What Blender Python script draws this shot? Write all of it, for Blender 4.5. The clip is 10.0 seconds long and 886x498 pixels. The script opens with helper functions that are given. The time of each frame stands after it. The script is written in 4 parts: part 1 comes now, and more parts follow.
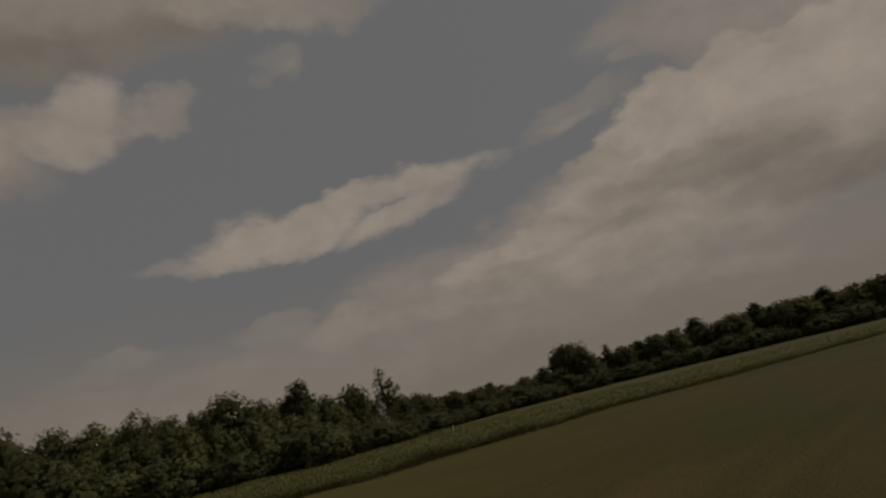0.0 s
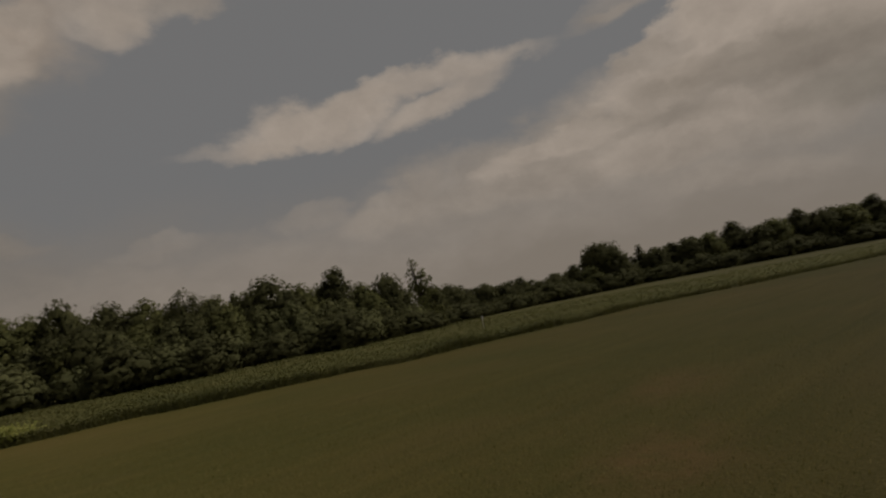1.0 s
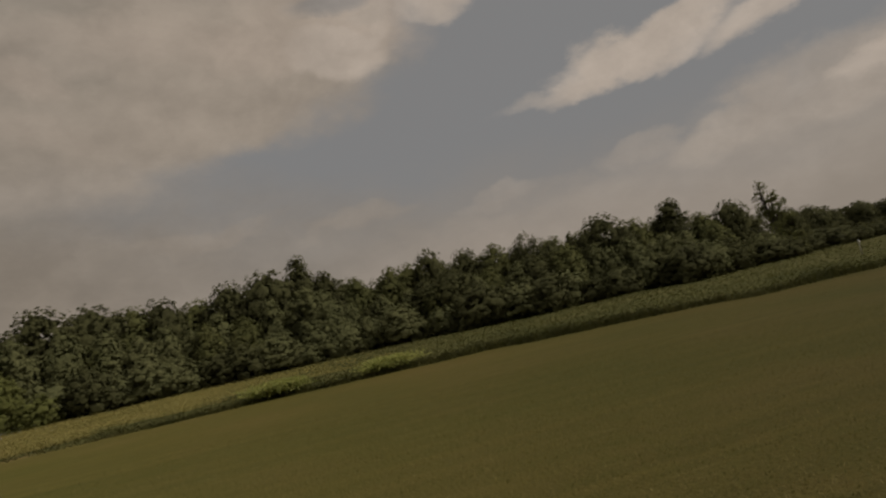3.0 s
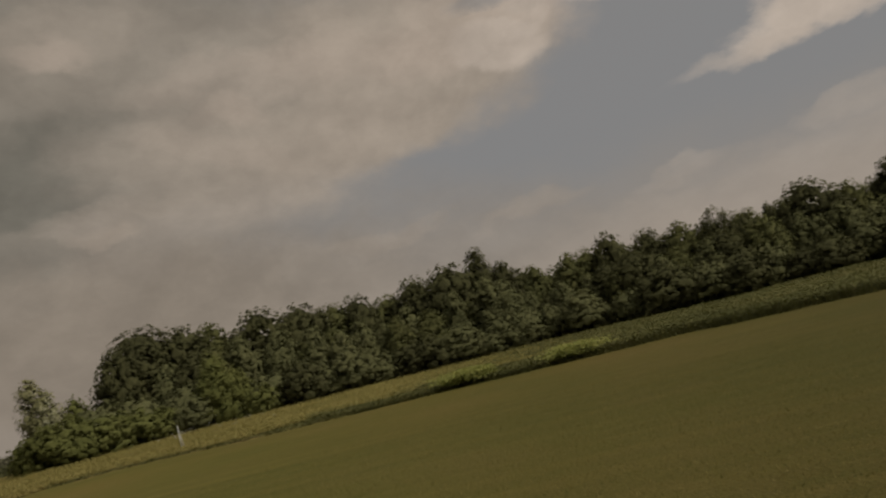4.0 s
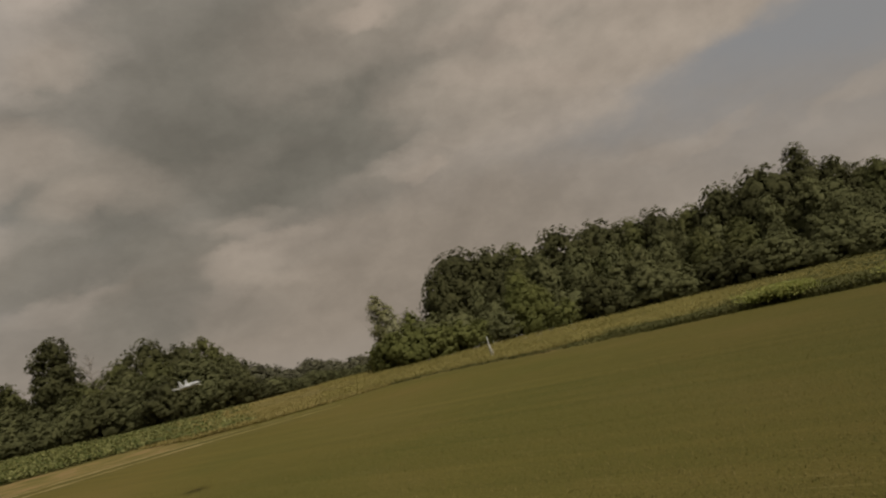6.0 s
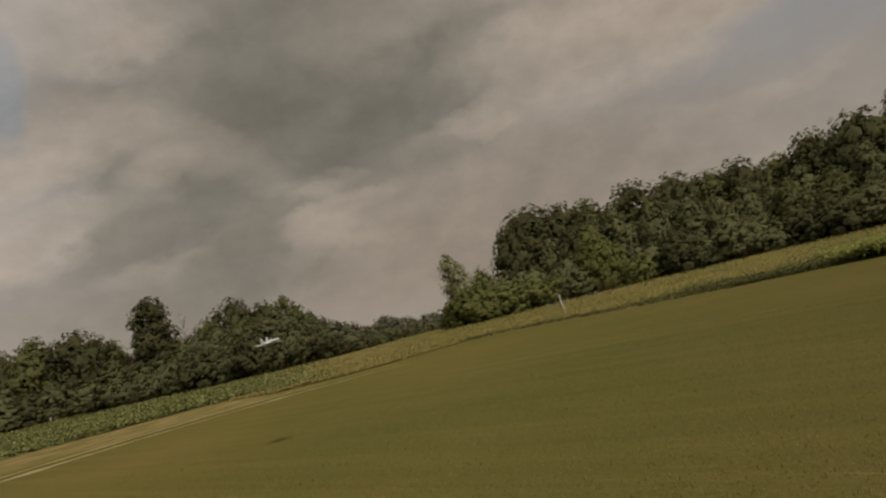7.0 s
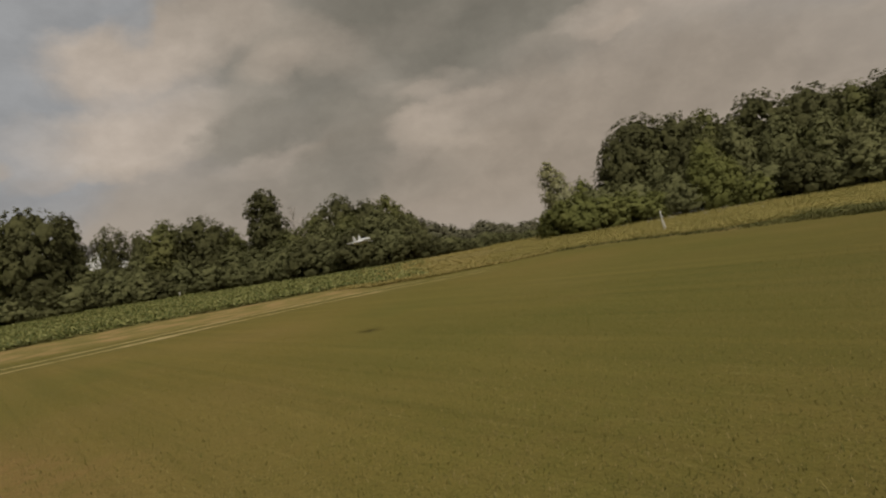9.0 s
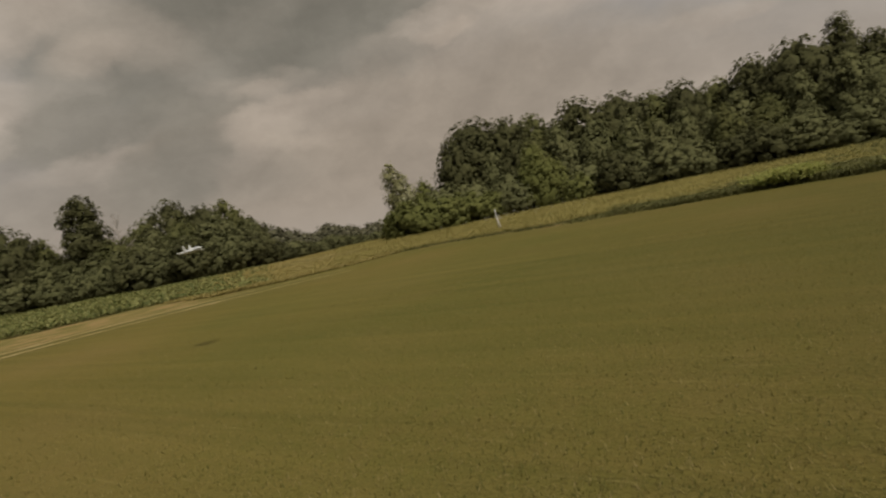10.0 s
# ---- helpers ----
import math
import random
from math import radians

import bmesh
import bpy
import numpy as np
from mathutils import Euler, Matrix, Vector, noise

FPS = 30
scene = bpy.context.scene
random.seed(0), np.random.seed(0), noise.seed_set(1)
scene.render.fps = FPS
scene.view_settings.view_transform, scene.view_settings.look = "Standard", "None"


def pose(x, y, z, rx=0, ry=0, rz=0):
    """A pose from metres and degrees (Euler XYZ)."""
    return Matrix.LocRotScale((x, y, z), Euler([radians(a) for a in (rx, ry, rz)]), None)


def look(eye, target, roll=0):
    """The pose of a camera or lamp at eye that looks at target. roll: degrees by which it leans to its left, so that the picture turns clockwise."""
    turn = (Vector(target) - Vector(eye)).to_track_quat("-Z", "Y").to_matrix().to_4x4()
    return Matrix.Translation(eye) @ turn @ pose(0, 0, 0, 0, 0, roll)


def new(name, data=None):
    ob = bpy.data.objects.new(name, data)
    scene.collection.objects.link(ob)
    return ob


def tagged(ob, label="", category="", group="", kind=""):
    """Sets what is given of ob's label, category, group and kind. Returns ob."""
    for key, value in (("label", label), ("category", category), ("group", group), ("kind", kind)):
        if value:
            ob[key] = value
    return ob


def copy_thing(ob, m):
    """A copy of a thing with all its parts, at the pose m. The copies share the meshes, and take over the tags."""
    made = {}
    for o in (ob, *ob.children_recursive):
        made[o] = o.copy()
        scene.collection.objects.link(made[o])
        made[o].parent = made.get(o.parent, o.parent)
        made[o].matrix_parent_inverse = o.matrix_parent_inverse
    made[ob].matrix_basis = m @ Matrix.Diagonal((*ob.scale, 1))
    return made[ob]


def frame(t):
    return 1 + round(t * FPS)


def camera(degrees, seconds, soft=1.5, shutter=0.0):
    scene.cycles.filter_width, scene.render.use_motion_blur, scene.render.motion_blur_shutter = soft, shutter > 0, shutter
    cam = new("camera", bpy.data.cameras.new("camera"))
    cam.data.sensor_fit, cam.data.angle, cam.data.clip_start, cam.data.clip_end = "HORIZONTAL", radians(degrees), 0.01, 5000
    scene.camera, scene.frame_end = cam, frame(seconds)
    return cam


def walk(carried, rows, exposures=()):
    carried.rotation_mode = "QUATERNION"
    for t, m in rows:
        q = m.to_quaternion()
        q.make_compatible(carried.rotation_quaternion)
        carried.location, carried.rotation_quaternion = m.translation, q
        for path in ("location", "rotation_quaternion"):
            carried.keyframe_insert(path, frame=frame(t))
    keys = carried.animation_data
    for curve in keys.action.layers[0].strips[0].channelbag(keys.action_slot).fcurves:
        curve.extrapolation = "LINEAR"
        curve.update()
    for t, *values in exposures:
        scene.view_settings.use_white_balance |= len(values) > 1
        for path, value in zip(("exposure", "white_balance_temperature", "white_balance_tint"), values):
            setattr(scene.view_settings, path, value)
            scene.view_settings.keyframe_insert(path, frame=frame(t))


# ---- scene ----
# ---------------------------------------------------------------- camera
EYE = (0.0, 0.0, 1.7)
cam = camera(71.2, 10.0, soft=2.2, shutter=0.12)
# seconds, the eye's place in plan, and its turn: a slow sidestep while the head follows the flight
TURNS = (
    (0, -0.31, -0.33, 105.16, 13.05, -59.50),
    (0.5, -0.34, -0.34, 99.19, 11.85, -61.01),
    (1, -0.37, -0.35, 95.93, 10.48, -56.70),
    (1.5, -0.40, -0.35, 95.20, 11.21, -48.06),
    (2, -0.43, -0.36, 96.91, 11.82, -40.94),
    (2.5, -0.46, -0.37, 98.47, 12.72, -34.41),
    (2.7, -0.47, -0.33, 97.07, 11.72, -30.90),
    (3.8, -0.50, -0.14, 97.89, 14.82, -12.80),
    (4, -0.50, -0.10, 99.12, 13.89, -8.89),
    (4.5, -0.34, -0.07, 102.11, 16.99, 3.51),
    (5, -0.17, -0.03, 100.50, 12.62, 9.84),
    (5.5, -0.00, 0.01, 101.50, 13.18, 14.75),
    (5.7, 0.00, 0.02, 99.89, 13.56, 16.89),
    (6.8, 0.04, 0.08, 96.89, 13.75, 24.35),
    (7, 0.05, 0.09, 95.96, 14.00, 26.20),
    (7.5, 0.11, 0.11, 94.91, 14.76, 29.47),
    (8, 0.16, 0.12, 93.80, 14.41, 35.09),
    (8.5, 0.22, 0.14, 90.63, 12.71, 36.57),
    (9, 0.36, 0.08, 89.13, 10.26, 35.49),
    (9.5, 0.50, 0.02, 88.61, 11.47, 31.52),
    (10, 0.63, -0.04, 86.48, 12.05, 21.11),
)
walk(cam, [(t, pose(x, y, EYE[2], rx, ry, rz)) for t, x, y, rx, ry, rz in TURNS],
     exposures=((0.0, -0.73), (0.5, -0.55), (1.0, -0.47), (1.5, -0.32), (2.0, -0.14), (2.5, -0.11), (4.0, 0.03), (5.0, 0.1), (7.0, 0.25), (9.0, 0.42), (10.0, 0.46)))

# ---------------------------------------------------------------- world and sun
SUN_AZ, SUN_EL = 131.0, 51.0      # degrees from the y axis towards x, and above the horizon


def way(az, el=0.0):
    a, e = radians(az), radians(el)
    return Vector((math.sin(a) * math.cos(e), math.cos(a) * math.cos(e), math.sin(e)))


world = bpy.data.worlds.new("sky")
scene.world = world
world.use_nodes = True
WN, WL = world.node_tree.nodes, world.node_tree.links
WN.clear()


wcoord = WN.new("ShaderNodeTexCoord")
wdir = wcoord.outputs["Generated"]


def wvec(op, a, b):
    n = WN.new("ShaderNodeVectorMath")
    n.operation = op
    for i, v in enumerate((a, b)):
        if isinstance(v, bpy.types.NodeSocket):
            WL.new(v, n.inputs[i])
        elif v is not None:
            n.inputs[i].default_value = v
    return n


def wmath(op, a, b=0.0, c=0.0):
    n = WN.new("ShaderNodeMath")
    n.operation = op
    for i, v in enumerate((a, b, c)):
        if isinstance(v, bpy.types.NodeSocket):
            WL.new(v, n.inputs[i])
        else:
            n.inputs[i].default_value = v
    return n.outputs[0]


def wnoise(vector, scale, detail, rough=0.55):
    n = WN.new("ShaderNodeTexNoise")
    n.inputs["Scale"].default_value, n.inputs["Detail"].default_value = scale, detail
    n.inputs["Roughness"].default_value = rough
    WL.new(vector, n.inputs["Vector"])
    return n


def wramp(value, lo, hi, to_lo=0.0, to_hi=1.0):
    n = WN.new("ShaderNodeMapRange")
    n.interpolation_type = "SMOOTHSTEP"
    WL.new(value, n.inputs["Value"])
    for key, v in (("From Min", lo), ("From Max", hi), ("To Min", to_lo), ("To Max", to_hi)):
        n.inputs[key].default_value = v
    return n.outputs[0]


def wmix(fac, a, b):
    n = WN.new("ShaderNodeMix")
    n.data_type = "RGBA"
    for sock, v in ((n.inputs[0], fac), (n.inputs[6], a), (n.inputs[7], b)):
        if isinstance(v, bpy.types.NodeSocket):
            WL.new(v, sock)
        else:
            sock.default_value = v if isinstance(v, float) else (*v, 1.0)
    return n.outputs[2]


nishita = WN.new("ShaderNodeTexSky")
nishita.sky_type, nishita.sun_disc = "NISHITA", False
nishita.sun_elevation, nishita.sun_rotation = radians(SUN_EL), radians(SUN_AZ)
nishita.dust_density, nishita.air_density = 4.0, 1.0
air = wvec("MULTIPLY", nishita.outputs[0], (0.07, 0.07, 0.07)).outputs[0]
# thin veil over the blue: summer haze
air = wmix(0.94, air, (0.222, 0.217, 0.212))

stretched = wvec("MULTIPLY", wdir, (1.0, 1.0, 1.7)).outputs[0]
warp_a = wvec("SUBTRACT", wnoise(stretched, 4.0, 3.0, 0.5).outputs["Color"], (0.5, 0.5, 0.5)).outputs[0]
warp_b = wvec("SUBTRACT", wnoise(stretched, 13.0, 6.0, 0.58).outputs["Color"], (0.5, 0.5, 0.5)).outputs[0]
bent = wvec("ADD", wdir, wvec("MULTIPLY", warp_a, (0.11, 0.11, 0.09)).outputs[0]).outputs[0]
bent = wvec("ADD", bent, wvec("MULTIPLY", warp_b, (0.075, 0.075, 0.07)).outputs[0]).outputs[0]
crinkled = wvec("ADD", wdir, wvec("MULTIPLY", warp_b, (0.05, 0.05, 0.05)).outputs[0]).outputs[0]
fluff = wnoise(stretched, 9.0, 7.0, 0.6).outputs["Fac"]
height = WN.new("ShaderNodeSeparateXYZ")
WL.new(bent, height.inputs[0])

BRIGHT, PALE, MID, GREY, DARK = (0.385, 0.315, 0.255), (0.315, 0.264, 0.214), (0.255, 0.218, 0.179), (0.190, 0.171, 0.142), (0.138, 0.127, 0.104)
BLUE = (0.225, 0.228, 0.232)
GAP = (0.222, 0.217, 0.212)
SUNLIT, CREAM = (0.460, 0.387, 0.322), (0.372, 0.316, 0.264)

# haze low over the horizon
sky = wmix(wramp(height.outputs[2], 0.27, 0.03, 0.0, 0.95), air, (0.285, 0.242, 0.198))


billow = wnoise(bent, 17.0, 6.0, 0.62).outputs["Fac"]
shade = wmath("MULTIPLY", wramp(fluff, 0.25, 0.75, 0.90, 1.10), wramp(billow, 0.3, 0.7, 0.95, 1.05))
tones, last = {}, []


def toned(colour):
    """A cloud colour with its soft relief."""
    if colour not in tones:
        n = wvec("SCALE", colour, None)
        WL.new(shade, n.inputs["Scale"])
        tones[colour] = n.outputs[0]
    return tones[colour]


def cloud(az, el, tilt, length, width, colour, opacity=0.9, soft=0.6, crisp=False):
    """A cloud about a direction: half length and half width in degrees, tilt against the horizon; crisp: less blown about."""
    global sky
    mid = way(az, el)
    right = Vector((math.cos(radians(az)), -math.sin(radians(az)), 0))
    up = right.cross(mid)
    ca, sa = math.cos(radians(tilt)), math.sin(radians(tilt))
    n = WN.new("ShaderNodeMapping")
    n.vector_type = "TEXTURE"
    n.inputs["Location"].default_value = mid
    n.inputs["Rotation"].default_value = Matrix((right * ca + up * sa, up * ca - right * sa, -mid)).transposed().to_euler()
    n.inputs["Scale"].default_value = (math.sin(radians(length)), math.sin(radians(width)), 0.9)
    source = crinkled if crisp else bent
    if last:                 # worked out one after the other, which keeps the sky's shader small
        order = WN.new("ShaderNodeVectorMath")
        order.operation = "MULTIPLY_ADD"
        WL.new(last[-1], order.inputs[0])
        order.inputs[1].default_value = (1e-9, 1e-9, 1e-9)
        WL.new(source, order.inputs[2])
        source = order.outputs[0]
    WL.new(source, n.inputs["Vector"])
    d = wvec("DOT_PRODUCT", n.outputs[0], n.outputs[0]).outputs["Value"]
    sky = wmix(wramp(d, 1 + soft, max(0.0, 1 - soft), 0.0, opacity), sky, toned(colour))
    last.append(d)


# right-hand sky: fair-weather bands with blue between
cloud(-22, 9, 1, 48, 8, MID, 0.8, 0.9)
cloud(60, 7.5, 2, 38, 3.5, CREAM, 0.45, 0.9)
cloud(69, 12, 3, 17, 3.2, CREAM, 0.75, 0.8)
cloud(89, 14.5, 6, 24, 5.5, CREAM, 0.9)
cloud(97, 19, -3, 12, 4, SUNLIT, 0.9)
cloud(88, 20, -2, 4.5, 3, SUNLIT, 0.95, 0.4)
cloud(84, 16.5, 8, 9, 2.2, SUNLIT, 0.8)
cloud(93, 26, -12, 10, 3.2, CREAM, 0.75)
cloud(79, 23, 5, 5, 1.2, CREAM, 0.45, 0.9)
cloud(52.8, 20.2, 9, 15, 1.3, SUNLIT, 0.85, 0.7)
cloud(48.4, 19.2, 3, 8, 1.9, SUNLIT, 0.85, 0.7)
cloud(33, 29.5, 60, 3.6, 2.6, SUNLIT, 0.85, 0.7)
cloud(39, 29.8, 19, 3.6, 1.5, CREAM, 0.75, 0.8)
cloud(31, 37, 10, 13, 4.5, MID, 0.9)
cloud(50, 39, 0, 9, 2.4, CREAM, 0.8)
cloud(51, 34, 18, 2.0, 1.0, CREAM, 0.35, 0.9)
# heaped tops along the bands
cloud(86.7, 20.5, 4, 3.9, 2.3, SUNLIT, 0.9, 0.45)
cloud(82.9, 19.2, 11, 3.1, 1.7, SUNLIT, 0.85, 0.45)
cloud(79.3, 18.2, 12, 3.1, 1.3, CREAM, 0.85, 0.5)
cloud(93.9, 21.6, -11, 3.9, 2.0, SUNLIT, 0.85, 0.45)
cloud(98.0, 21.0, -18, 3.6, 1.8, SUNLIT, 0.85, 0.45)
cloud(101.8, 20.3, -7, 4.1, 2.1, SUNLIT, 0.85, 0.45)
cloud(69.1, 13.4, 5, 3.6, 1.2, SUNLIT, 0.6, 0.6)
cloud(74.0, 14.2, 9, 4.1, 1.2, SUNLIT, 0.6, 0.6)
cloud(79.0, 9.8, -1, 4.6, 1.3, CREAM, 0.6, 0.7)
cloud(79.2, 13.2, 8, 5.7, 1.2, CREAM, 0.7, 0.6)
cloud(94.0, 17.4, -3, 7.0, 1.3, MID, 0.25, 0.95)
cloud(93.6, 13.2, 0, 7.5, 1.9, CREAM, 0.7, 0.8)
cloud(76.5, 10.8, 4, 4.6, 1.3, SUNLIT, 0.45, 0.8)
cloud(83.4, 12.3, 3, 4.6, 1.3, SUNLIT, 0.45, 0.8)
cloud(85, 6.8, -1, 7, 1.3, CREAM, 0.5, 0.9)
cloud(88, 17.0, 6, 5, 1.0, MID, 0.15, 0.95)
cloud(65.0, 12.3, 6, 3.1, 1.0, SUNLIT, 0.5, 0.7)
cloud(46.4, 11.0, 5, 3.0, 0.9, CREAM, 0.4, 0.95)
cloud(34.3, 9.6, 9, 4.0, 0.8, CREAM, 0.35, 0.95)
cloud(53.6, 10.8, 14, 4.5, 1.5, CREAM, 0.55, 0.9)
cloud(20.3, 10.4, 4, 5.0, 0.9, PALE, 0.4, 0.95)
cloud(6.9, 11.2, 8, 5.0, 0.9, PALE, 0.4, 0.95)
# middle: the edge of the large cloud
cloud(9, 25.5, 3, 15, 7.5, PALE, 0.95, 0.5)
cloud(19, 27, -4, 9, 4, BRIGHT, 0.85)
cloud(6, 35, 1, 16, 5, GREY, 0.65)
cloud(0, 25, 4, 20, 7.5, PALE, 0.9)
cloud(-4, 20, 6, 17, 5, PALE, 0.75)
cloud(21.7, 27.0, 3, 4.1, 2.3, SUNLIT, 0.6, 0.5)
cloud(15.7, 26.6, 6, 7.2, 2.6, BRIGHT, 0.6, 0.7)
cloud(28.6, 28.6, -10, 2.4, 1.3, CREAM, 0.7, 0.7)
# the large grey cloud
cloud(-30, 26, 9, 26, 12, GREY, 0.95, 0.5)
cloud(-29, 24, 12, 14, 8, DARK, 0.75, 0.8)
cloud(-13, 33, 14, 11, 4, DARK, 0.35, 0.8)
cloud(-36, 19, 10, 17, 4.5, DARK, 0.7, 0.8)
cloud(-42, 10.5, 55, 8, 3.8, GREY, 0.9, 0.7)
cloud(-43, 10, 60, 5, 2.4, DARK, 0.4, 0.9)
cloud(-25, 10, 2, 17, 4.5, MID, 0.6, 0.8)
cloud(-24, 8, 3, 24, 7, (0.215, 0.176, 0.134), 0.5, 0.9)
cloud(-19, 31, 12, 6, 2, PALE, 0.4, 0.9)
cloud(-17, 30, 12, 13, 5, PALE, 0.45, 0.95)
cloud(-5, 27, 2, 8, 2, BRIGHT, 0.45, 0.95)
cloud(-17, 17.0, 9, 8, 1.2, PALE, 0.5, 0.95)
cloud(-9, 22, 2, 10, 3.2, PALE, 0.6, 0.8)
# left-hand sky
cloud(-68, 18, 73, 14, 7, BLUE, 0.9, 0.6)
cloud(-54, 29, 10, 9, 4, CREAM, 0.6, 0.8)
cloud(-60, 19.5, 14, 6.5, 3.0, CREAM, 0.9, 0.6)
cloud(-60, 13.2, 8, 10, 2.6, CREAM, 0.8, 0.8)
cloud(-53, 14, 15, 7, 2.2, GREY, 0.7, 0.7)
cloud(-55, 21, 10, 7, 3, MID, 0.8, 0.7)
cloud(-33, 12, 6, 5, 1.3, PALE, 0.55, 0.95)
cloud(-36, 8.2, 3, 6, 1.1, PALE, 0.45, 0.95)
cloud(-47, 11.5, 8, 6, 1.3, GREY, 0.6, 0.8)
# western sky: lit cumulus, a grey shaft and pale wisps
cloud(-59.0, 16.2, 54, 6.7, 4.9, CREAM, 0.45, 0.80)
cloud(-59.3, 13.1, 8, 5.7, 1.5, SUNLIT, 0.18, 0.95)
cloud(-48.6, 12.7, 11, 7.2, 2.2, DARK, 0.60, 0.80)
cloud(-40.9, 9.3, 55, 5.2, 2.3, DARK, 0.50, 0.80)
cloud(-33.1, 11.8, 4, 4.6, 1.2, PALE, 0.35, 0.98)
cloud(-49.4, 9.6, 7, 4.6, 1.1, PALE, 0.40, 0.98)
cloud(-63.5, 10.3, 4, 5.7, 0.9, PALE, 0.50, 0.90)
cloud(-28.3, 15.6, -2, 8.3, 2.1, DARK, 0.45, 0.90)
cloud(-18.7, 16.4, 9, 3.1, 0.7, CREAM, 0.22, 0.98)
cloud(-37.3, 19.5, 5, 8.8, 1.1, MID, 0.20, 0.98)
cloud(-35.2, 14.9, -1, 4.6, 0.9, PALE, 0.22, 0.98)
# heaped bank to the east, with shaded undersides
cloud(90.7, 15.0, -5, 6.7, 1.9, MID, 0.75, 0.9, True)
cloud(96.1, 11.2, -3, 7.0, 1.6, GREY, 0.55, 0.95, True)
cloud(80.9, 15.0, -8, 4.0, 1.0, MID, 0.5, 0.95, True)
cloud(77.6, 13.7, -10, 6.4, 0.8, MID, 0.4, 0.95, True)
cloud(81.7, 15.9, 8, 2.9, 1.2, PALE, 0.4, 0.8, True)
cloud(86.6, 19.1, 6, 3.5, 1.9, SUNLIT, 0.75, 0.35, True)
cloud(96.7, 19.8, -13, 5.7, 2.3, SUNLIT, 0.6, 0.4, True)
cloud(106.0, 19.1, 2, 2.9, 2.4, SUNLIT, 0.6, 0.4, True)
cloud(79.6, 18.0, 6, 3.0, 1.1, CREAM, 0.5, 0.5, True)
cloud(73.4, 13.3, -6, 5.1, 0.9, CREAM, 0.45, 0.6, True)
cloud(77.4, 9.6, -2, 3.5, 1.2, CREAM, 0.35, 0.7, True)
cloud(77.2, 22.9, 7, 2.3, 0.5, CREAM, 0.5, 0.8, True)
cloud(83.9, 26.5, 3, 1.2, 0.4, CREAM, 0.4, 0.8, True)
cloud(48.8, 32.3, 15, 0.9, 0.6, CREAM, 0.25, 0.95, True)
cloud(52.5, 33.0, 28, 1.0, 0.8, CREAM, 0.25, 0.95, True)
cloud(30.1, 38.1, 7, 6.6, 2.1, CREAM, 0.6, 0.9, True)
cloud(60.5, 19.1, 16, 6.2, 1.3, SUNLIT, 0.7, 0.6, True)
cloud(58.4, 18.7, 16, 4.5, 1.0, SUNLIT, 0.6, 0.8, True)
# the large cloud's lit eastern edge
cloud(21.5, 29.6, 5, 3.5, 1.0, GAP, 0.6, 0.8, True)
cloud(20.6, 25.4, -14, 3.9, 2.1, SUNLIT, 0.45, 0.4, True)
cloud(30.9, 27.8, -12, 3.4, 1.8, SUNLIT, 0.45, 0.4, True)
cloud(24.5, 27.9, -0, 1.9, 0.8, CREAM, 0.5, 0.6, True)
cloud(12.4, 20.3, -4, 2.6, 1.2, PALE, 0.5, 0.7, True)
# tufts and lit folds
cloud(7.2, 27.6, -7, 7.8, 1.6, BRIGHT, 0.35, 0.9, True)
cloud(21.8, 24.9, -14, 3.6, 2.1, SUNLIT, 0.45, 0.45, True)
cloud(-19.5, 29.4, 3, 2.3, 1.0, BRIGHT, 0.35, 0.95, True)
cloud(-5.9, 24.7, -3, 2.6, 1.2, BRIGHT, 0.35, 0.95, True)
cloud(-17.1, 15.5, 18, 1.9, 0.7, BRIGHT, 0.35, 0.95, True)
cloud(-7.4, 21.6, -17, 6.4, 1.1, BRIGHT, 0.3, 0.9, True)
# folds of the grey cloud
cloud(-47.5, 34.6, 30, 3.9, 2.6, CREAM, 0.85, 0.8, True)
cloud(-47.9, 28.0, 5, 2.7, 1.7, PALE, 0.5, 0.9, True)
cloud(-47.7, 18.0, 10, 3.1, 1.5, PALE, 0.55, 0.9, True)
cloud(-19.1, 29.6, -3, 2.4, 1.2, BRIGHT, 0.3, 0.95, True)
cloud(-11.0, 22.7, -17, 3.3, 1.9, PALE, 0.5, 0.9, True)
cloud(-17.3, 15.5, 6, 2.6, 0.7, PALE, 0.45, 0.95, True)
cloud(-4.4, 24.5, -16, 2.3, 1.4, BRIGHT, 0.3, 0.95, True)
cloud(-33.2, 19.2, -2, 12.3, 2.4, DARK, 0.35, 0.9, True)
cloud(-35.0, 13.6, 5, 2.4, 0.7, PALE, 0.45, 0.9, True)
cloud(-34.7, 11.0, -3, 4.3, 1.1, PALE, 0.3, 0.9, True)
# breaks and lit seams
cloud(-58.9, 24.6, -89, 4.6, 2.0, BLUE, 0.8, 0.6, True)
cloud(-17.6, 15.7, 3, 2.5, 0.7, PALE, 0.45, 0.95, True)
cloud(-30.3, 10.8, 0, 7.0, 1.5, MID, 0.45, 0.9, True)
cloud(-42.8, 8.2, 19, 5.6, 2.4, GREY, 0.4, 0.9, True)
cloud(-59.3, 12.1, 15, 3.7, 1.4, CREAM, 0.4, 0.8, True)
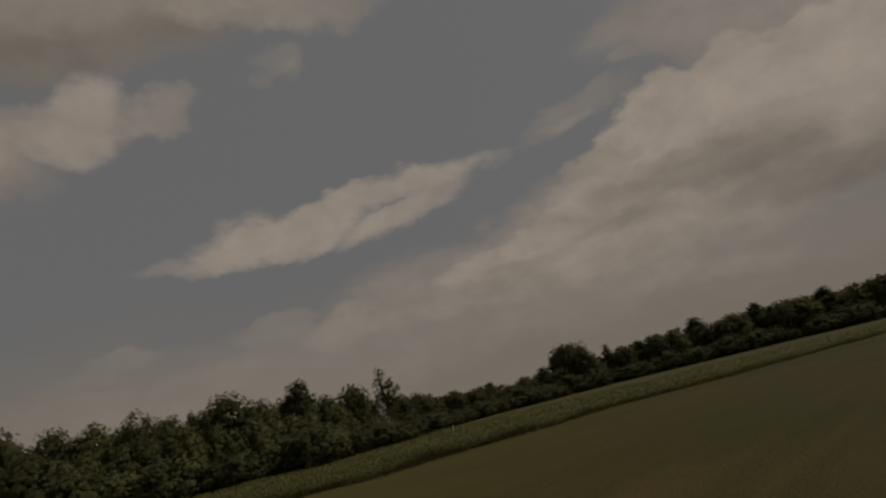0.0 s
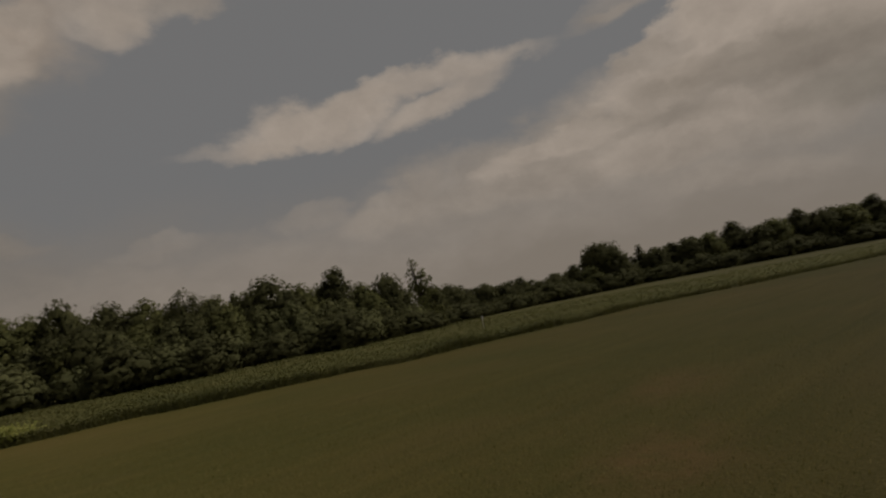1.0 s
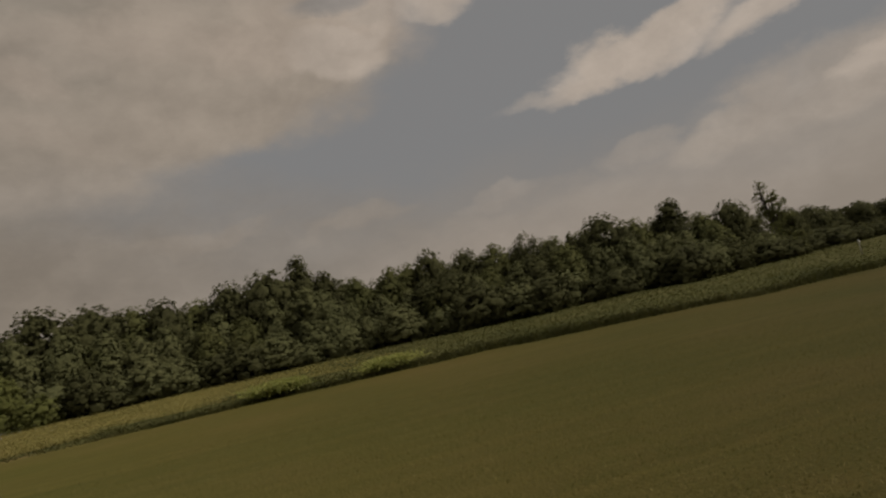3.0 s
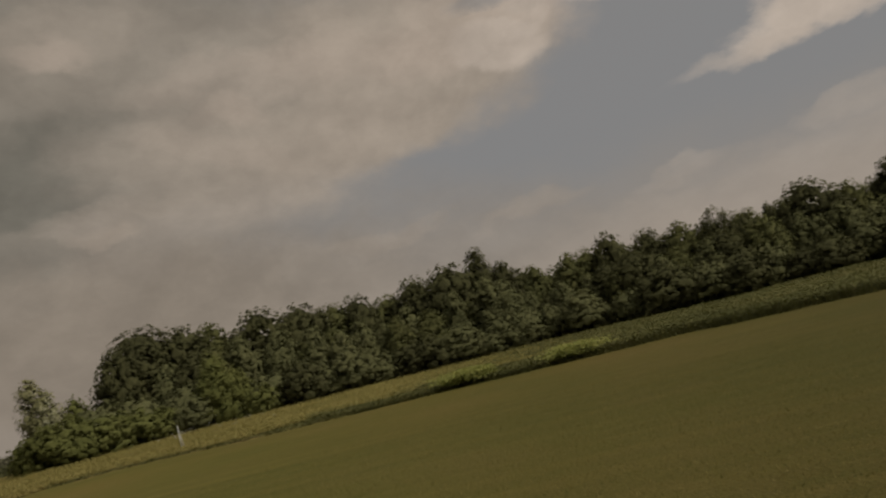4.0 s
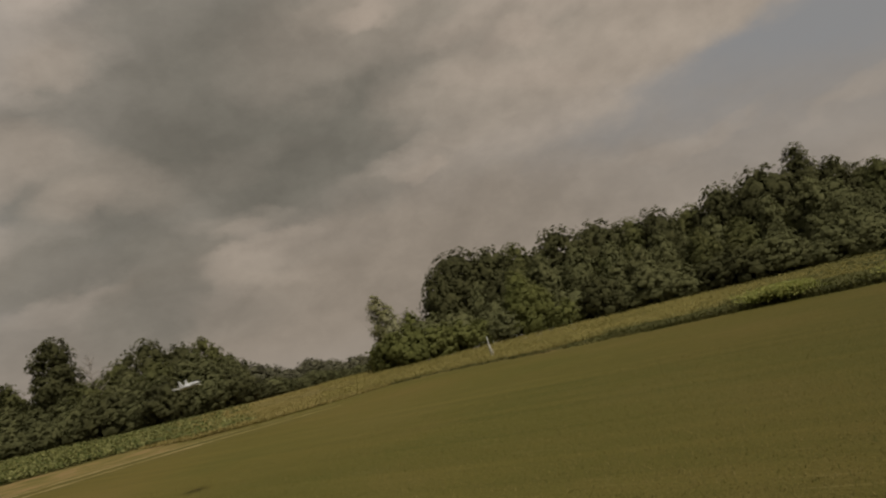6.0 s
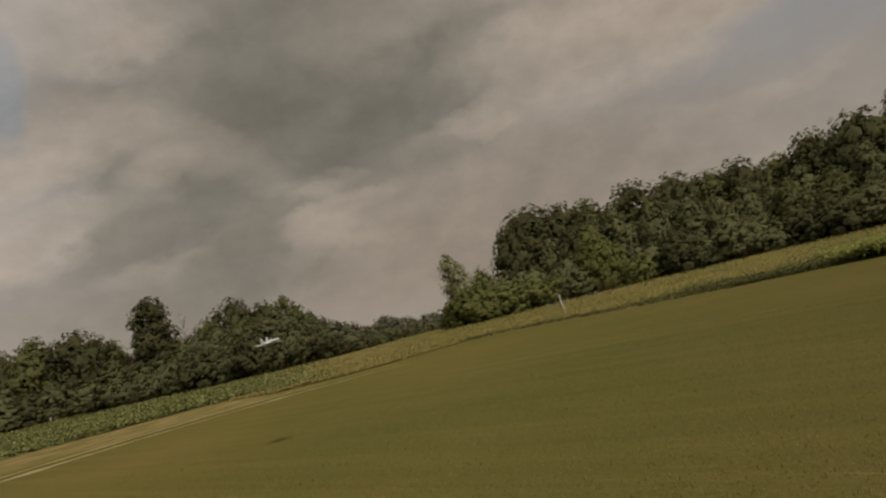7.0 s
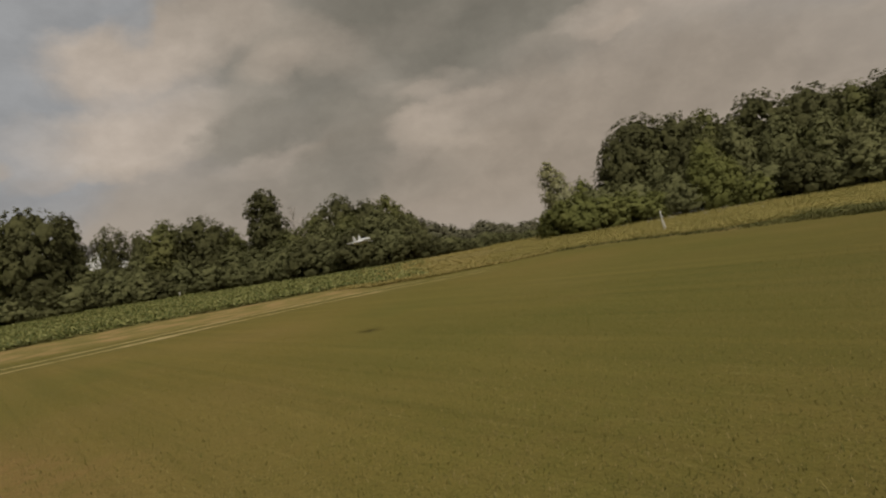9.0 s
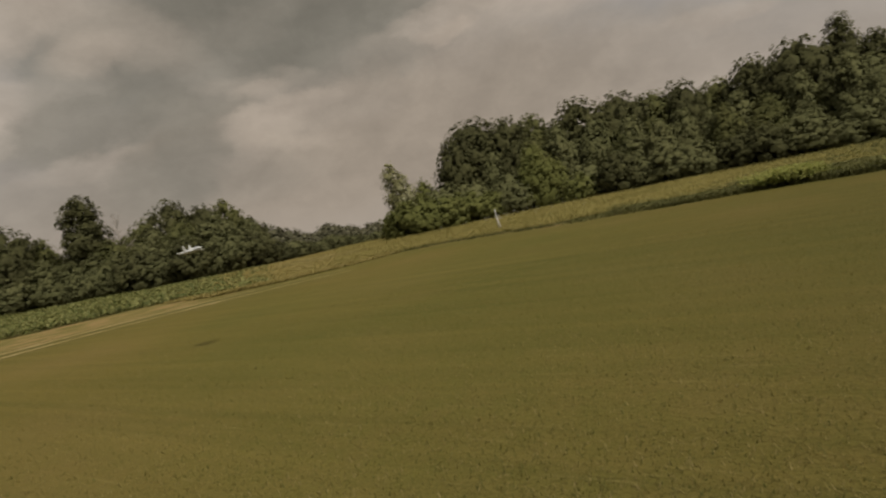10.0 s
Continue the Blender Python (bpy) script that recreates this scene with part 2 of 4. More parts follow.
# western blue with lit cumulus
cloud(-69.1, 18.6, -81, 8.7, 4.0, BLUE, 0.6, 0.9, True)
cloud(-60.4, 22.7, -24, 3.0, 2.1, BLUE, 0.45, 0.95, True)
cloud(-60.6, 19.4, -4, 4.4, 1.8, CREAM, 0.3, 0.8, True)
cloud(-60.9, 12.3, -1, 6.5, 1.7, CREAM, 0.25, 0.8, True)
cloud(-49.8, 12.3, 0, 4.5, 1.8, GREY, 0.6, 0.8, True)
cloud(-46.7, 6.9, -2, 13.5, 3.0, GREY, 0.42, 0.9, True)
cloud(-46.3, 20.1, -24, 6.7, 2.4, PALE, 0.4, 0.9, True)
cloud(-71.2, 10.9, -5, 1.8, 0.7, PALE, 0.5, 0.8, True)
cloud(-34.9, 10.6, 7, 4.1, 1.0, PALE, 0.35, 0.9, True)
background = WN.new("ShaderNodeBackground")
background.inputs["Strength"].default_value = 1.0
WL.new(sky, background.inputs["Color"])
wout = WN.new("ShaderNodeOutputWorld")
WL.new(background.outputs[0], wout.inputs[0])

sun = new("sun", bpy.data.lights.new("sun", "SUN"))
sun.data.energy, sun.data.angle, sun.data.color = 2.8, radians(8.0), (1.0, 0.94, 0.84)
sun.matrix_world = look(way(SUN_AZ, SUN_EL) * 50, (0, 0, 0))


# ---------------------------------------------------------------- materials
def material(name, colours, scale=1.0, rough=0.85, bump=0.0, bump_scale=60.0, random_by="", translucent=0.0, spread=0.5, fine=0.0, spec=0.2):
    """colours: two or three, mixed by noise at two scales; random_by: 'island' or 'object' varies pieces."""
    m = bpy.data.materials.new(name)
    m.use_nodes = True
    n, l = m.node_tree.nodes, m.node_tree.links
    b = n["Principled BSDF"]
    b.inputs["Roughness"].default_value = rough
    b.inputs["Specular IOR Level"].default_value = spec
    at = n.new("ShaderNodeNewGeometry")
    big, small = n.new("ShaderNodeTexNoise"), n.new("ShaderNodeTexNoise")
    for node, s, d in ((big, scale, 4.0), (small, scale * 9.0, 5.0)):
        node.inputs["Scale"].default_value, node.inputs["Detail"].default_value = s, d
        l.new(at.outputs["Position"], node.inputs["Vector"])
    mixed = n.new("ShaderNodeMath")
    mixed.operation = "MULTIPLY_ADD"
    l.new(small.outputs["Fac"], mixed.inputs[0])
    mixed.inputs[1].default_value = 0.5
    half = n.new("ShaderNodeMath")
    half.operation = "MULTIPLY"
    half.inputs[1].default_value = 0.5
    l.new(big.outputs["Fac"], half.inputs[0])
    l.new(half.outputs[0], mixed.inputs[2])
    value = mixed.outputs[0]
    if random_by:
        if random_by == "island":
            source = at.outputs["Random Per Island"]
        else:
            source = n.new("ShaderNodeObjectInfo").outputs["Random"]
        vary = n.new("ShaderNodeMath")
        vary.operation = "MULTIPLY_ADD"
        l.new(source, vary.inputs[0])
        vary.inputs[1].default_value = spread
        shift = n.new("ShaderNodeMath")
        shift.operation = "SUBTRACT"
        l.new(value, shift.inputs[0])
        shift.inputs[1].default_value = spread / 2
        l.new(shift.outputs[0], vary.inputs[2])
        value = vary.outputs[0]
    ramp = n.new("ShaderNodeValToRGB")
    e = ramp.color_ramp.elements
    e[0].position, e[1].position = 0.3, 0.7
    e[0].color, e[1].color = (*colours[0], 1), (*colours[-1], 1)
    if len(colours) == 3:
        e.new(0.5).color = (*colours[1], 1)
    l.new(value, ramp.inputs[0])
    l.new(ramp.outputs[0], b.inputs["Base Color"])
    if bump:
        bn, bt = n.new("ShaderNodeBump"), n.new("ShaderNodeTexNoise")
        bt.inputs["Scale"].default_value, bt.inputs["Detail"].default_value = bump_scale, 4.0
        l.new(at.outputs["Position"], bt.inputs["Vector"])
        l.new(bt.outputs["Fac"], bn.inputs["Height"])
        bn.inputs["Strength"].default_value, bn.inputs["Distance"].default_value = bump, 0.05
        l.new(bn.outputs[0], b.inputs["Normal"])
    if translucent:
        tr, mix = n.new("ShaderNodeBsdfTranslucent"), n.new("ShaderNodeMixShader")
        l.new(ramp.outputs[0], tr.inputs["Color"])
        mix.inputs[0].default_value = translucent
        l.new(b.outputs[0], mix.inputs[1])
        l.new(tr.outputs[0], mix.inputs[2])
        l.new(mix.outputs[0], n["Material Output"].inputs[0])
    return m


LEAF = material("leaf_green", [(0.088, 0.093, 0.038), (0.131, 0.132, 0.050), (0.183, 0.176, 0.066)], 0.25, 0.8, random_by="island", translucent=0.5, spec=0.08, spread=0.07)
LEAF_DARK = material("leaf_dark", [(0.068, 0.066, 0.031), (0.094, 0.093, 0.040), (0.129, 0.125, 0.052)], 0.25, 0.8, random_by="island", translucent=0.5, spec=0.08, spread=0.07)
LEAF_LIGHT = material("leaf_light", [(0.109, 0.118, 0.037), (0.158, 0.164, 0.051), (0.215, 0.216, 0.074)], 0.25, 0.8, random_by="island", translucent=0.5, spec=0.08, spread=0.07)
LEAF_SOFT = material("leaf_olive", [(0.118, 0.120, 0.055), (0.156, 0.157, 0.069), (0.205, 0.198, 0.090)], 0.2, 0.8, random_by="island", translucent=0.5, spec=0.08, spread=0.07)
LEAF_SILVER = material("leaf_silver", [(0.142, 0.137, 0.054), (0.211, 0.202, 0.085), (0.292, 0.274, 0.136)], 0.4, 0.55, random_by="island", translucent=0.35, spec=0.5)
# distance haze is mixed into this leaf colour, making it paler and bluer
LEAF_HAZED = material("leaf_hazed", [(0.100, 0.096, 0.056), (0.128, 0.119, 0.069), (0.159, 0.150, 0.090)], 0.15, 0.6, random_by="island", translucent=0.4)
BARK = material("bark", [(0.06, 0.05, 0.04), (0.12, 0.10, 0.08)], 3.0, 0.9, 0.5, 20)
BARK_PALE = material("bark_dead", [(0.22, 0.19, 0.16), (0.34, 0.30, 0.26)], 3.0, 0.9)
WEED = material("weed_green", [(0.061, 0.064, 0.018), (0.098, 0.095, 0.028), (0.151, 0.137, 0.048)], 0.16, 0.75, random_by="island", translucent=0.3, spread=0.2)
WEED_LUSH = material("weed_lush", [(0.179, 0.196, 0.047), (0.258, 0.263, 0.069), (0.337, 0.325, 0.099)], 0.3, 0.7, random_by="island", translucent=0.45, spread=0.35)
MEADOW = material("meadow_grass", [(0.178, 0.156, 0.044), (0.250, 0.212, 0.064), (0.343, 0.281, 0.096)], 0.2, 0.8, random_by="island", translucent=0.4, spread=0.2)
MEADOW_PALE = material("margin_grass", [(0.210, 0.176, 0.050), (0.289, 0.233, 0.076), (0.378, 0.299, 0.118)], 0.15, 0.8, random_by="island", translucent=0.4, spread=0.18)
WEED_DRY = material("weed_dry", [(0.22, 0.18, 0.060), (0.31, 0.255, 0.095), (0.40, 0.33, 0.14)], 0.25, 0.8, random_by="island", translucent=0.4, spread=0.4)
CROP = material("crop_leaf", [(0.085, 0.098, 0.027), (0.150, 0.156, 0.044), (0.27, 0.258, 0.092)], 0.5, 0.6, random_by="island", translucent=0.35)
BLADE = material("lawn_blade", [(0.070, 0.072, 0.014), (0.145, 0.121, 0.030), (0.233, 0.187, 0.070)], 0.6, 0.75, random_by="island", translucent=0.35, spread=0.7)
DIRT = material("dirt", [(0.23, 0.180, 0.080), (0.34, 0.268, 0.130)], 1.2, 0.95, 0.4, 25)
WHITE = material("white_paint", [(0.70, 0.69, 0.66), (0.82, 0.81, 0.78)], 3.0, 0.5)
WEATHERED = material("weathered_white", [(0.42, 0.41, 0.38), (0.60, 0.58, 0.54)], 4.0, 0.7)
FOAM = material("white_foam", [(0.56, 0.56, 0.54), (0.64, 0.64, 0.62)], 6.0, 0.45, spec=0.4)
GREY_PAINT = material("grey_paint", [(0.10, 0.11, 0.12), (0.15, 0.16, 0.17)], 8.0, 0.45)
CANOPY = material("smoked_canopy", [(0.02, 0.022, 0.025), (0.03, 0.033, 0.036)], 5.0, 0.1, spec=0.5)
SHINGLE = material("roof_shingle", [(0.10, 0.09, 0.085), (0.16, 0.15, 0.14)], 2.0, 0.9, 0.3, 10)
GLASS = material("window_glass", [(0.03, 0.035, 0.04), (0.05, 0.055, 0.06)], 1.0, 0.08, spec=0.6)


# ---------------------------------------------------------------- small tools
def mesh_of(name, verts, faces, mat, smooth=False):
    me = bpy.data.meshes.new(name)
    me.from_pydata([tuple(v) for v in verts], [], [tuple(f) for f in faces])
    me.materials.append(mat)
    if smooth:
        me.polygons.foreach_set("use_smooth", [True] * len(me.polygons))
    me.update()
    return me


def quads_mesh(name, verts, mat, corners=4, normals=None, own_share=0.3):
    """A mesh of loose faces with that many corners each, from an array of corner places; normals round the foliage's shading."""
    count = len(verts) // corners
    if normals is not None:
        p = np.array(verts).reshape(-1, corners, 3)
        own = np.cross(p[:, 1] - p[:, 0], p[:, 2] - p[:, 0])
        back = np.sum(own * normals, 1) < 0
        p[back] = p[back][:, ::-1]
        verts = p.reshape(-1, 3)
    me = bpy.data.meshes.new(name)
    me.vertices.add(len(verts))
    me.vertices.foreach_set("co", np.asarray(verts, np.float32).ravel())
    me.loops.add(len(verts))
    me.loops.foreach_set("vertex_index", np.arange(len(verts), dtype=np.int32))
    me.polygons.add(count)
    me.polygons.foreach_set("loop_start", np.arange(0, count * corners, corners, dtype=np.int32))
    me.materials.append(mat)
    me.update(calc_edges=True)
    me.validate()
    if normals is not None:
        p = np.asarray(verts).reshape(-1, corners, 3)
        own = np.cross(p[:, 1] - p[:, 0], p[:, 2] - p[:, 0])
        own /= np.linalg.norm(own, axis=1, keepdims=True) + 1e-9
        soft_n = normals / (np.linalg.norm(normals, axis=1, keepdims=True) + 1e-9)
        both = own * own_share + soft_n * (1 - own_share)
        both /= np.linalg.norm(both, axis=1, keepdims=True)
        me.polygons.foreach_set("use_smooth", [True] * count)
        me.normals_split_custom_set_from_vertices(np.repeat(both, corners, 0).tolist())
    return me


def part(name, data, parent, label="", category=""):
    ob = new(name, data)
    ob.parent = parent
    return tagged(ob, label, category)


def bm_mesh(name, bm, mat, smooth=False):
    me = bpy.data.meshes.new(name)
    bm.to_mesh(me)
    bm.free()
    me.materials.append(mat)
    if smooth:
        me.polygons.foreach_set("use_smooth", [True] * len(me.polygons))
    return me


def tube(bm, points, radii, sides=7):
    """A tapered tube along points."""
    rings = []
    for i, p in enumerate(points):
        p = Vector(p)
        a, b = Vector(points[max(i - 1, 0)]), Vector(points[min(i + 1, len(points) - 1)])
        q = (b - a).normalized().to_track_quat("Z", "Y")
        rings.append([bm.verts.new(p + q @ Vector((math.cos(k * math.tau / sides), math.sin(k * math.tau / sides), 0)) * radii[i]) for k in range(sides)])
    for a, b in zip(rings, rings[1:]):
        for k in range(sides):
            bm.faces.new((a[k], a[(k + 1) % sides], b[(k + 1) % sides], b[k]))
    bm.faces.new(rings[-1])
    bm.faces.new(list(reversed(rings[0])))


def box(bm, size, at=(0, 0, 0), bevel=0.0):
    made = bmesh.ops.create_cube(bm, size=1.0)["verts"]
    for v in made:
        v.co = Vector((v.co.x * size[0] + at[0], v.co.y * size[1] + at[1], v.co.z * size[2] + at[2]))
    if bevel:
        edges = list({e for v in made for e in v.link_edges})
        bmesh.ops.bevel(bm, geom=edges, offset=bevel, segments=2, affect="EDGES")


def curve(table):
    az, r = zip(*table)
    return lambda a: np.interp(a, az, r)


# plan by bearing from the standing point: where the mown lawn ends, and where the trees begin
lawn_end = curve([(-31, 32), (-25.5, 33), (-20.5, 32), (-15.3, 29.7), (-10, 27), (-5, 26.3), (0, 25.3), (9.5, 24.7), (14, 24.1), (24, 24.2), (28.5, 25), (33.5, 24.4), (44, 25.2), (49, 26), (53, 25.5),
                  (59.5, 29), (64.5, 31.2), (69.5, 33.5), (74.7, 38.5), (84.5, 43), (89.5, 49), (94.5, 57), (97.5, 68), (104, 120)])
tree_start = curve([(-80, 84), (-60, 86), (-50, 80), (-44, 72), (-40, 74), (-36, 86), (-32, 118), (-28, 132), (-25.6, 132), (-25.5, 60), (-15, 60), (0, 57), (20, 60), (30, 57), (40, 58), (50, 62), (54, 72), (58, 88), (62, 100), (66, 115), (70, 130), (75, 148), (85, 165), (93, 180), (110, 220)])
crop_near = curve([(-120, 75), (-85, 44), (-75, 41.5), (-63, 39.5), (-55, 37.5), (-48, 37), (-44, 36), (-41, 31.5), (-36, 31), (-31, 32)])


def azimuth(x, y):
    return np.degrees(np.arctan2(x, y))


# ---------------------------------------------------------------- ground
def relief(x, y):
    """The ground's height: nearly level turf, a shallow fall towards the far gap, a slight rise under the crop."""
    r, az = np.hypot(x, y), azimuth(x, y)
    ease = lambda v: np.clip(v, 0, 1) ** 2 * (3 - 2 * np.clip(v, 0, 1))
    z = 0.05 * np.sin(x * 0.11 + 1.0) * np.sin(y * 0.09) * np.clip((r - 8) / 15, 0, 1)
    z = z - 1.9 * ease((r - 58) / 75) * ease((az + 52) / 14) * ease((-18 - az) / 7)
    return z + 0.8 * ease((r - 40) / 48) * ease((-46 - az) / 30)


def ground_sheet():
    def steps(lo, hi, d, reach):
        inner = np.arange(lo, hi, d)
        out = d * 1.25 ** np.arange(1, 60)
        out = np.cumsum(out)
        out = out[out < reach]
        return np.concatenate((lo - out[::-1], inner, hi + out))
    xs, ys = steps(-60, 70, 0.6, 3200), steps(-6, 75, 0.6, 3200)
    X, Y = np.meshgrid(xs, ys)
    az, r = azimuth(X, Y), np.hypot(X, Y)
    Z = relief(X, Y)
    nx, ny = len(xs), len(ys)
    idx = np.arange(nx * ny).reshape(ny, nx)
    faces = np.stack((idx[:-1, :-1], idx[:-1, 1:], idx[1:, 1:], idx[1:, :-1]), -1).reshape(-1, 4)
    me = bpy.data.meshes.new("ground")
    me.from_pydata(np.stack((X, Y, Z), -1).reshape(-1, 3).tolist(), [], faces.tolist())
    # which growth covers the soil: 0 mown lawn, 1 rough growth
    right = np.clip((r - lawn_end(az)) / 0.8 + 0.3, 0, 1) * (az > -31) * (az < 105)
    left = np.clip((r - crop_near(az)) / 1.2 + 0.3, 0, 1) * (az <= -31)
    verge_line = -20.5 - 0.72 * (20 - Y)       # beside the track
    dry = np.clip((verge_line - X) / 1.5 + 0.5, 0, 1) * np.clip((-36 - az) / 9, 0, 1) * (1 - left)
    meadow = np.clip((az + 46) / 6, 0, 1) * np.clip((4 - az) / 14, 0, 1) * np.clip((r - np.where(az > -31, lawn_end(az), crop_near(az))) / 0.8 + 0.3, 0, 1) * (az > -40)
    dry = np.maximum(dry, meadow)
    left, right = left * (1 - 0.8 * meadow), right * (1 - 0.8 * meadow)
    worn = np.zeros_like(X)
    for wx, wy, sx, sy in ((-8.2, 2.2, 2.6, 1.05), (5.6, 1.4, 1.2, 0.7), (9.5, 2.2, 1.2, 0.5)):
        worn = np.maximum(worn, np.exp(-((X - wx) / sx) ** 2 - ((Y - wy) / sy) ** 2))
    worn = np.maximum(worn, 0.2 * np.exp(-((X - 1.5) / 9.0) ** 2 - ((Y - 3.0) / 4.2) ** 2))     # thin, dry turf round the flight line
    dimmed = np.exp(-((X - 1.5) / 8.0) ** 2 - ((Y - 12.5) / 6.0) ** 2)                            # dimmer light painted into the lawn's colour
    for name, values in (("rough", np.maximum(right, left)), ("verge", dry), ("worn", worn), ("dimmed", dimmed)):
        me.attributes.new(name, "FLOAT", "POINT").data.foreach_set("value", values.astype(np.float32).ravel())
    me.polygons.foreach_set("use_smooth", [True] * len(me.polygons))
    m = bpy.data.materials.new("field")
    m.use_nodes = True
    n, l = m.node_tree.nodes, m.node_tree.links
    b = n["Principled BSDF"]
    b.inputs["Roughness"].default_value, b.inputs["Specular IOR Level"].default_value = 0.9, 0.1
    b.inputs["Diffuse Roughness"].default_value = 1.0     # tufted turf scatters light back towards the sun
    at = n.new("ShaderNodeNewGeometry")

    def noise_node(scale, detail, stretch=(1, 1, 1), turn=0.0):
        mp, t = n.new("ShaderNodeMapping"), n.new("ShaderNodeTexNoise")
        mp.vector_type = "TEXTURE"
        mp.inputs["Scale"].default_value, mp.inputs["Rotation"].default_value = stretch, (0, 0, radians(turn))
        t.inputs["Scale"].default_value, t.inputs["Detail"].default_value = scale, detail
        l.new(at.outputs["Position"], mp.inputs["Vector"])
        l.new(mp.outputs[0], t.inputs["Vector"])
        return t.outputs["Fac"]

    def ramp_node(fac, stops):
        r_ = n.new("ShaderNodeValToRGB")
        e = r_.color_ramp.elements
        e[0].position, e[0].color = stops[0][0], (*stops[0][1], 1)
        e[1].position, e[1].color = stops[-1][0], (*stops[-1][1], 1)
        for p, c in stops[1:-1]:
            e.new(p).color = (*c, 1)
        l.new(fac, r_.inputs[0])
        return r_.outputs[0]

    def mix_node(fac, a, c, blend="MIX"):
        x = n.new("ShaderNodeMix")
        x.data_type, x.blend_type = "RGBA", blend
        for sock, v in ((x.inputs[0], fac), (x.inputs[6], a), (x.inputs[7], c)):
            if isinstance(v, bpy.types.NodeSocket):
                l.new(v, sock)
            else:
                sock.default_value = v if isinstance(v, float) else (*v, 1)
        return x.outputs[2]

    patches = ramp_node(noise_node(0.16, 5), [(0.35, (0.078, 0.069, 0.0150)), (0.5, (0.087, 0.073, 0.0165)), (0.66, (0.097, 0.077, 0.020))])
    wm, wave = n.new("ShaderNodeMapping"), n.new("ShaderNodeTexWave")
    wm.vector_type, wm.inputs["Rotation"].default_value = "TEXTURE", (0, 0, radians(76))
    wave.inputs["Scale"].default_value, wave.inputs["Distortion"].default_value = 0.30, 4.0
    wave.inputs["Detail"].default_value, wave.inputs["Detail Scale"].default_value = 2.0, 0.6
    l.new(at.outputs["Position"], wm.inputs["Vector"])
    l.new(wm.outputs[0], wave.inputs["Vector"])
    mowing = ramp_node(wave.outputs["Fac"], [(0.0, (0.965, 0.975, 0.96)), (1.0, (1.03, 1.02, 1.025))])
    patches = mix_node(1.0, patches, mowing, "MULTIPLY")
    tint = ramp_node(noise_node(0.05, 2), [(0.42, (0.95, 0.975, 0.93)), (0.58, (1.05, 1.0, 1.0))])
    patches = mix_node(1.0, patches, tint, "MULTIPLY")
    streaks = ramp_node(noise_node(1.0, 3, (12.0, 0.45, 1), -14), [(0.34, (0.93, 0.935, 0.90)), (0.5, (1, 1, 1)), (0.66, (1.08, 1.06, 1.07))])
    grain = ramp_node(noise_node(20.0, 4), [(0.28, (0.84, 0.85, 0.80)), (0.5, (1, 1, 1)), (0.72, (1.14, 1.12, 1.14))])
    lawn = mix_node(1.0, mix_node(0.75, patches, streaks, "MULTIPLY"), grain, "MULTIPLY")
    lines = ramp_node(noise_node(1.0, 2, (16.0, 0.20, 1), -15), [(0.36, (0.90, 0.92, 0.88)), (0.45, (1, 1, 1)), (0.60, (1, 1, 1)), (0.70, (1.09, 1.075, 1.09))])
    lawn = mix_node(1.0, lawn, lines, "MULTIPLY")
    straws = ramp_node(noise_node(1.0, 4, (1.5, 0.07, 1), -15), [(0.64, (0, 0, 0)), (0.74, (0.40, 0.40, 0.40))])
    lawn = mix_node(straws, lawn, (0.190, 0.155, 0.055))
    pits = ramp_node(noise_node(38.0, 3), [(0.30, (0.74, 0.76, 0.70)), (0.42, (1, 1, 1)), (0.62, (1, 1, 1)), (0.74, (1.16, 1.13, 1.14))])
    lawn = mix_node(1.0, lawn, pits, "MULTIPLY")
    wear = ramp_node(noise_node(0.3, 6, (1, 1, 1), 0), [(0.56, (0, 0, 0)), (0.70, (1, 1, 1))])
    lawn = mix_node(mix_node(1.0, wear, (0.18, 0.18, 0.18), "MULTIPLY"), lawn, (0.118, 0.082, 0.028))
    bare = n.new("ShaderNodeAttribute")
    bare.attribute_name = "worn"
    thin = n.new("ShaderNodeMath")
    thin.operation = "MULTIPLY"
    l.new(bare.outputs["Fac"], thin.inputs[0])
    l.new(ramp_node(noise_node(2.6, 6), [(0.30, (0.25, 0.25, 0.25)), (0.65, (0.95, 0.95, 0.95))]), thin.inputs[1])
    lawn = mix_node(thin.outputs[0], lawn, (0.150, 0.090, 0.034))
    # painted dimming: the lawn's colour itself is lowered over this area
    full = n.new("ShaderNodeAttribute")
    full.attribute_name = "dimmed"
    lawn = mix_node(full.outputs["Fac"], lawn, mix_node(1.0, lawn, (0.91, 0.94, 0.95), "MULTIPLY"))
    soil = ramp_node(noise_node(1.3, 5), [(0.35, (0.084, 0.079, 0.023)), (0.65, (0.134, 0.116, 0.040))])
    straw = ramp_node(noise_node(0.7, 7), [(0.38, (0.098, 0.082, 0.022)), (0.5, (0.128, 0.099, 0.031)), (0.62, (0.180, 0.122, 0.050))])
    rough, verge = n.new("ShaderNodeAttribute"), n.new("ShaderNodeAttribute")
    rough.attribute_name, verge.attribute_name = "rough", "verge"
    col = mix_node(verge.outputs["Fac"], lawn, straw)
    col = mix_node(rough.outputs["Fac"], col, soil)
    l.new(col, b.inputs["Base Color"])
    bp = n.new("ShaderNodeBump")
    bp.inputs["Strength"].default_value, bp.inputs["Distance"].default_value = 0.6, 0.04
    l.new(noise_node(22.0, 5), bp.inputs["Height"])
    l.new(bp.outputs[0], b.inputs["Normal"])
    me.materials.append(m)
    return tagged(new("ground", me), "mown olive-green lawn with dry patches and rough field margins", "ground", kind="structure")


ground_sheet()


def ground_z(x, y):
    return float(relief(x, y))


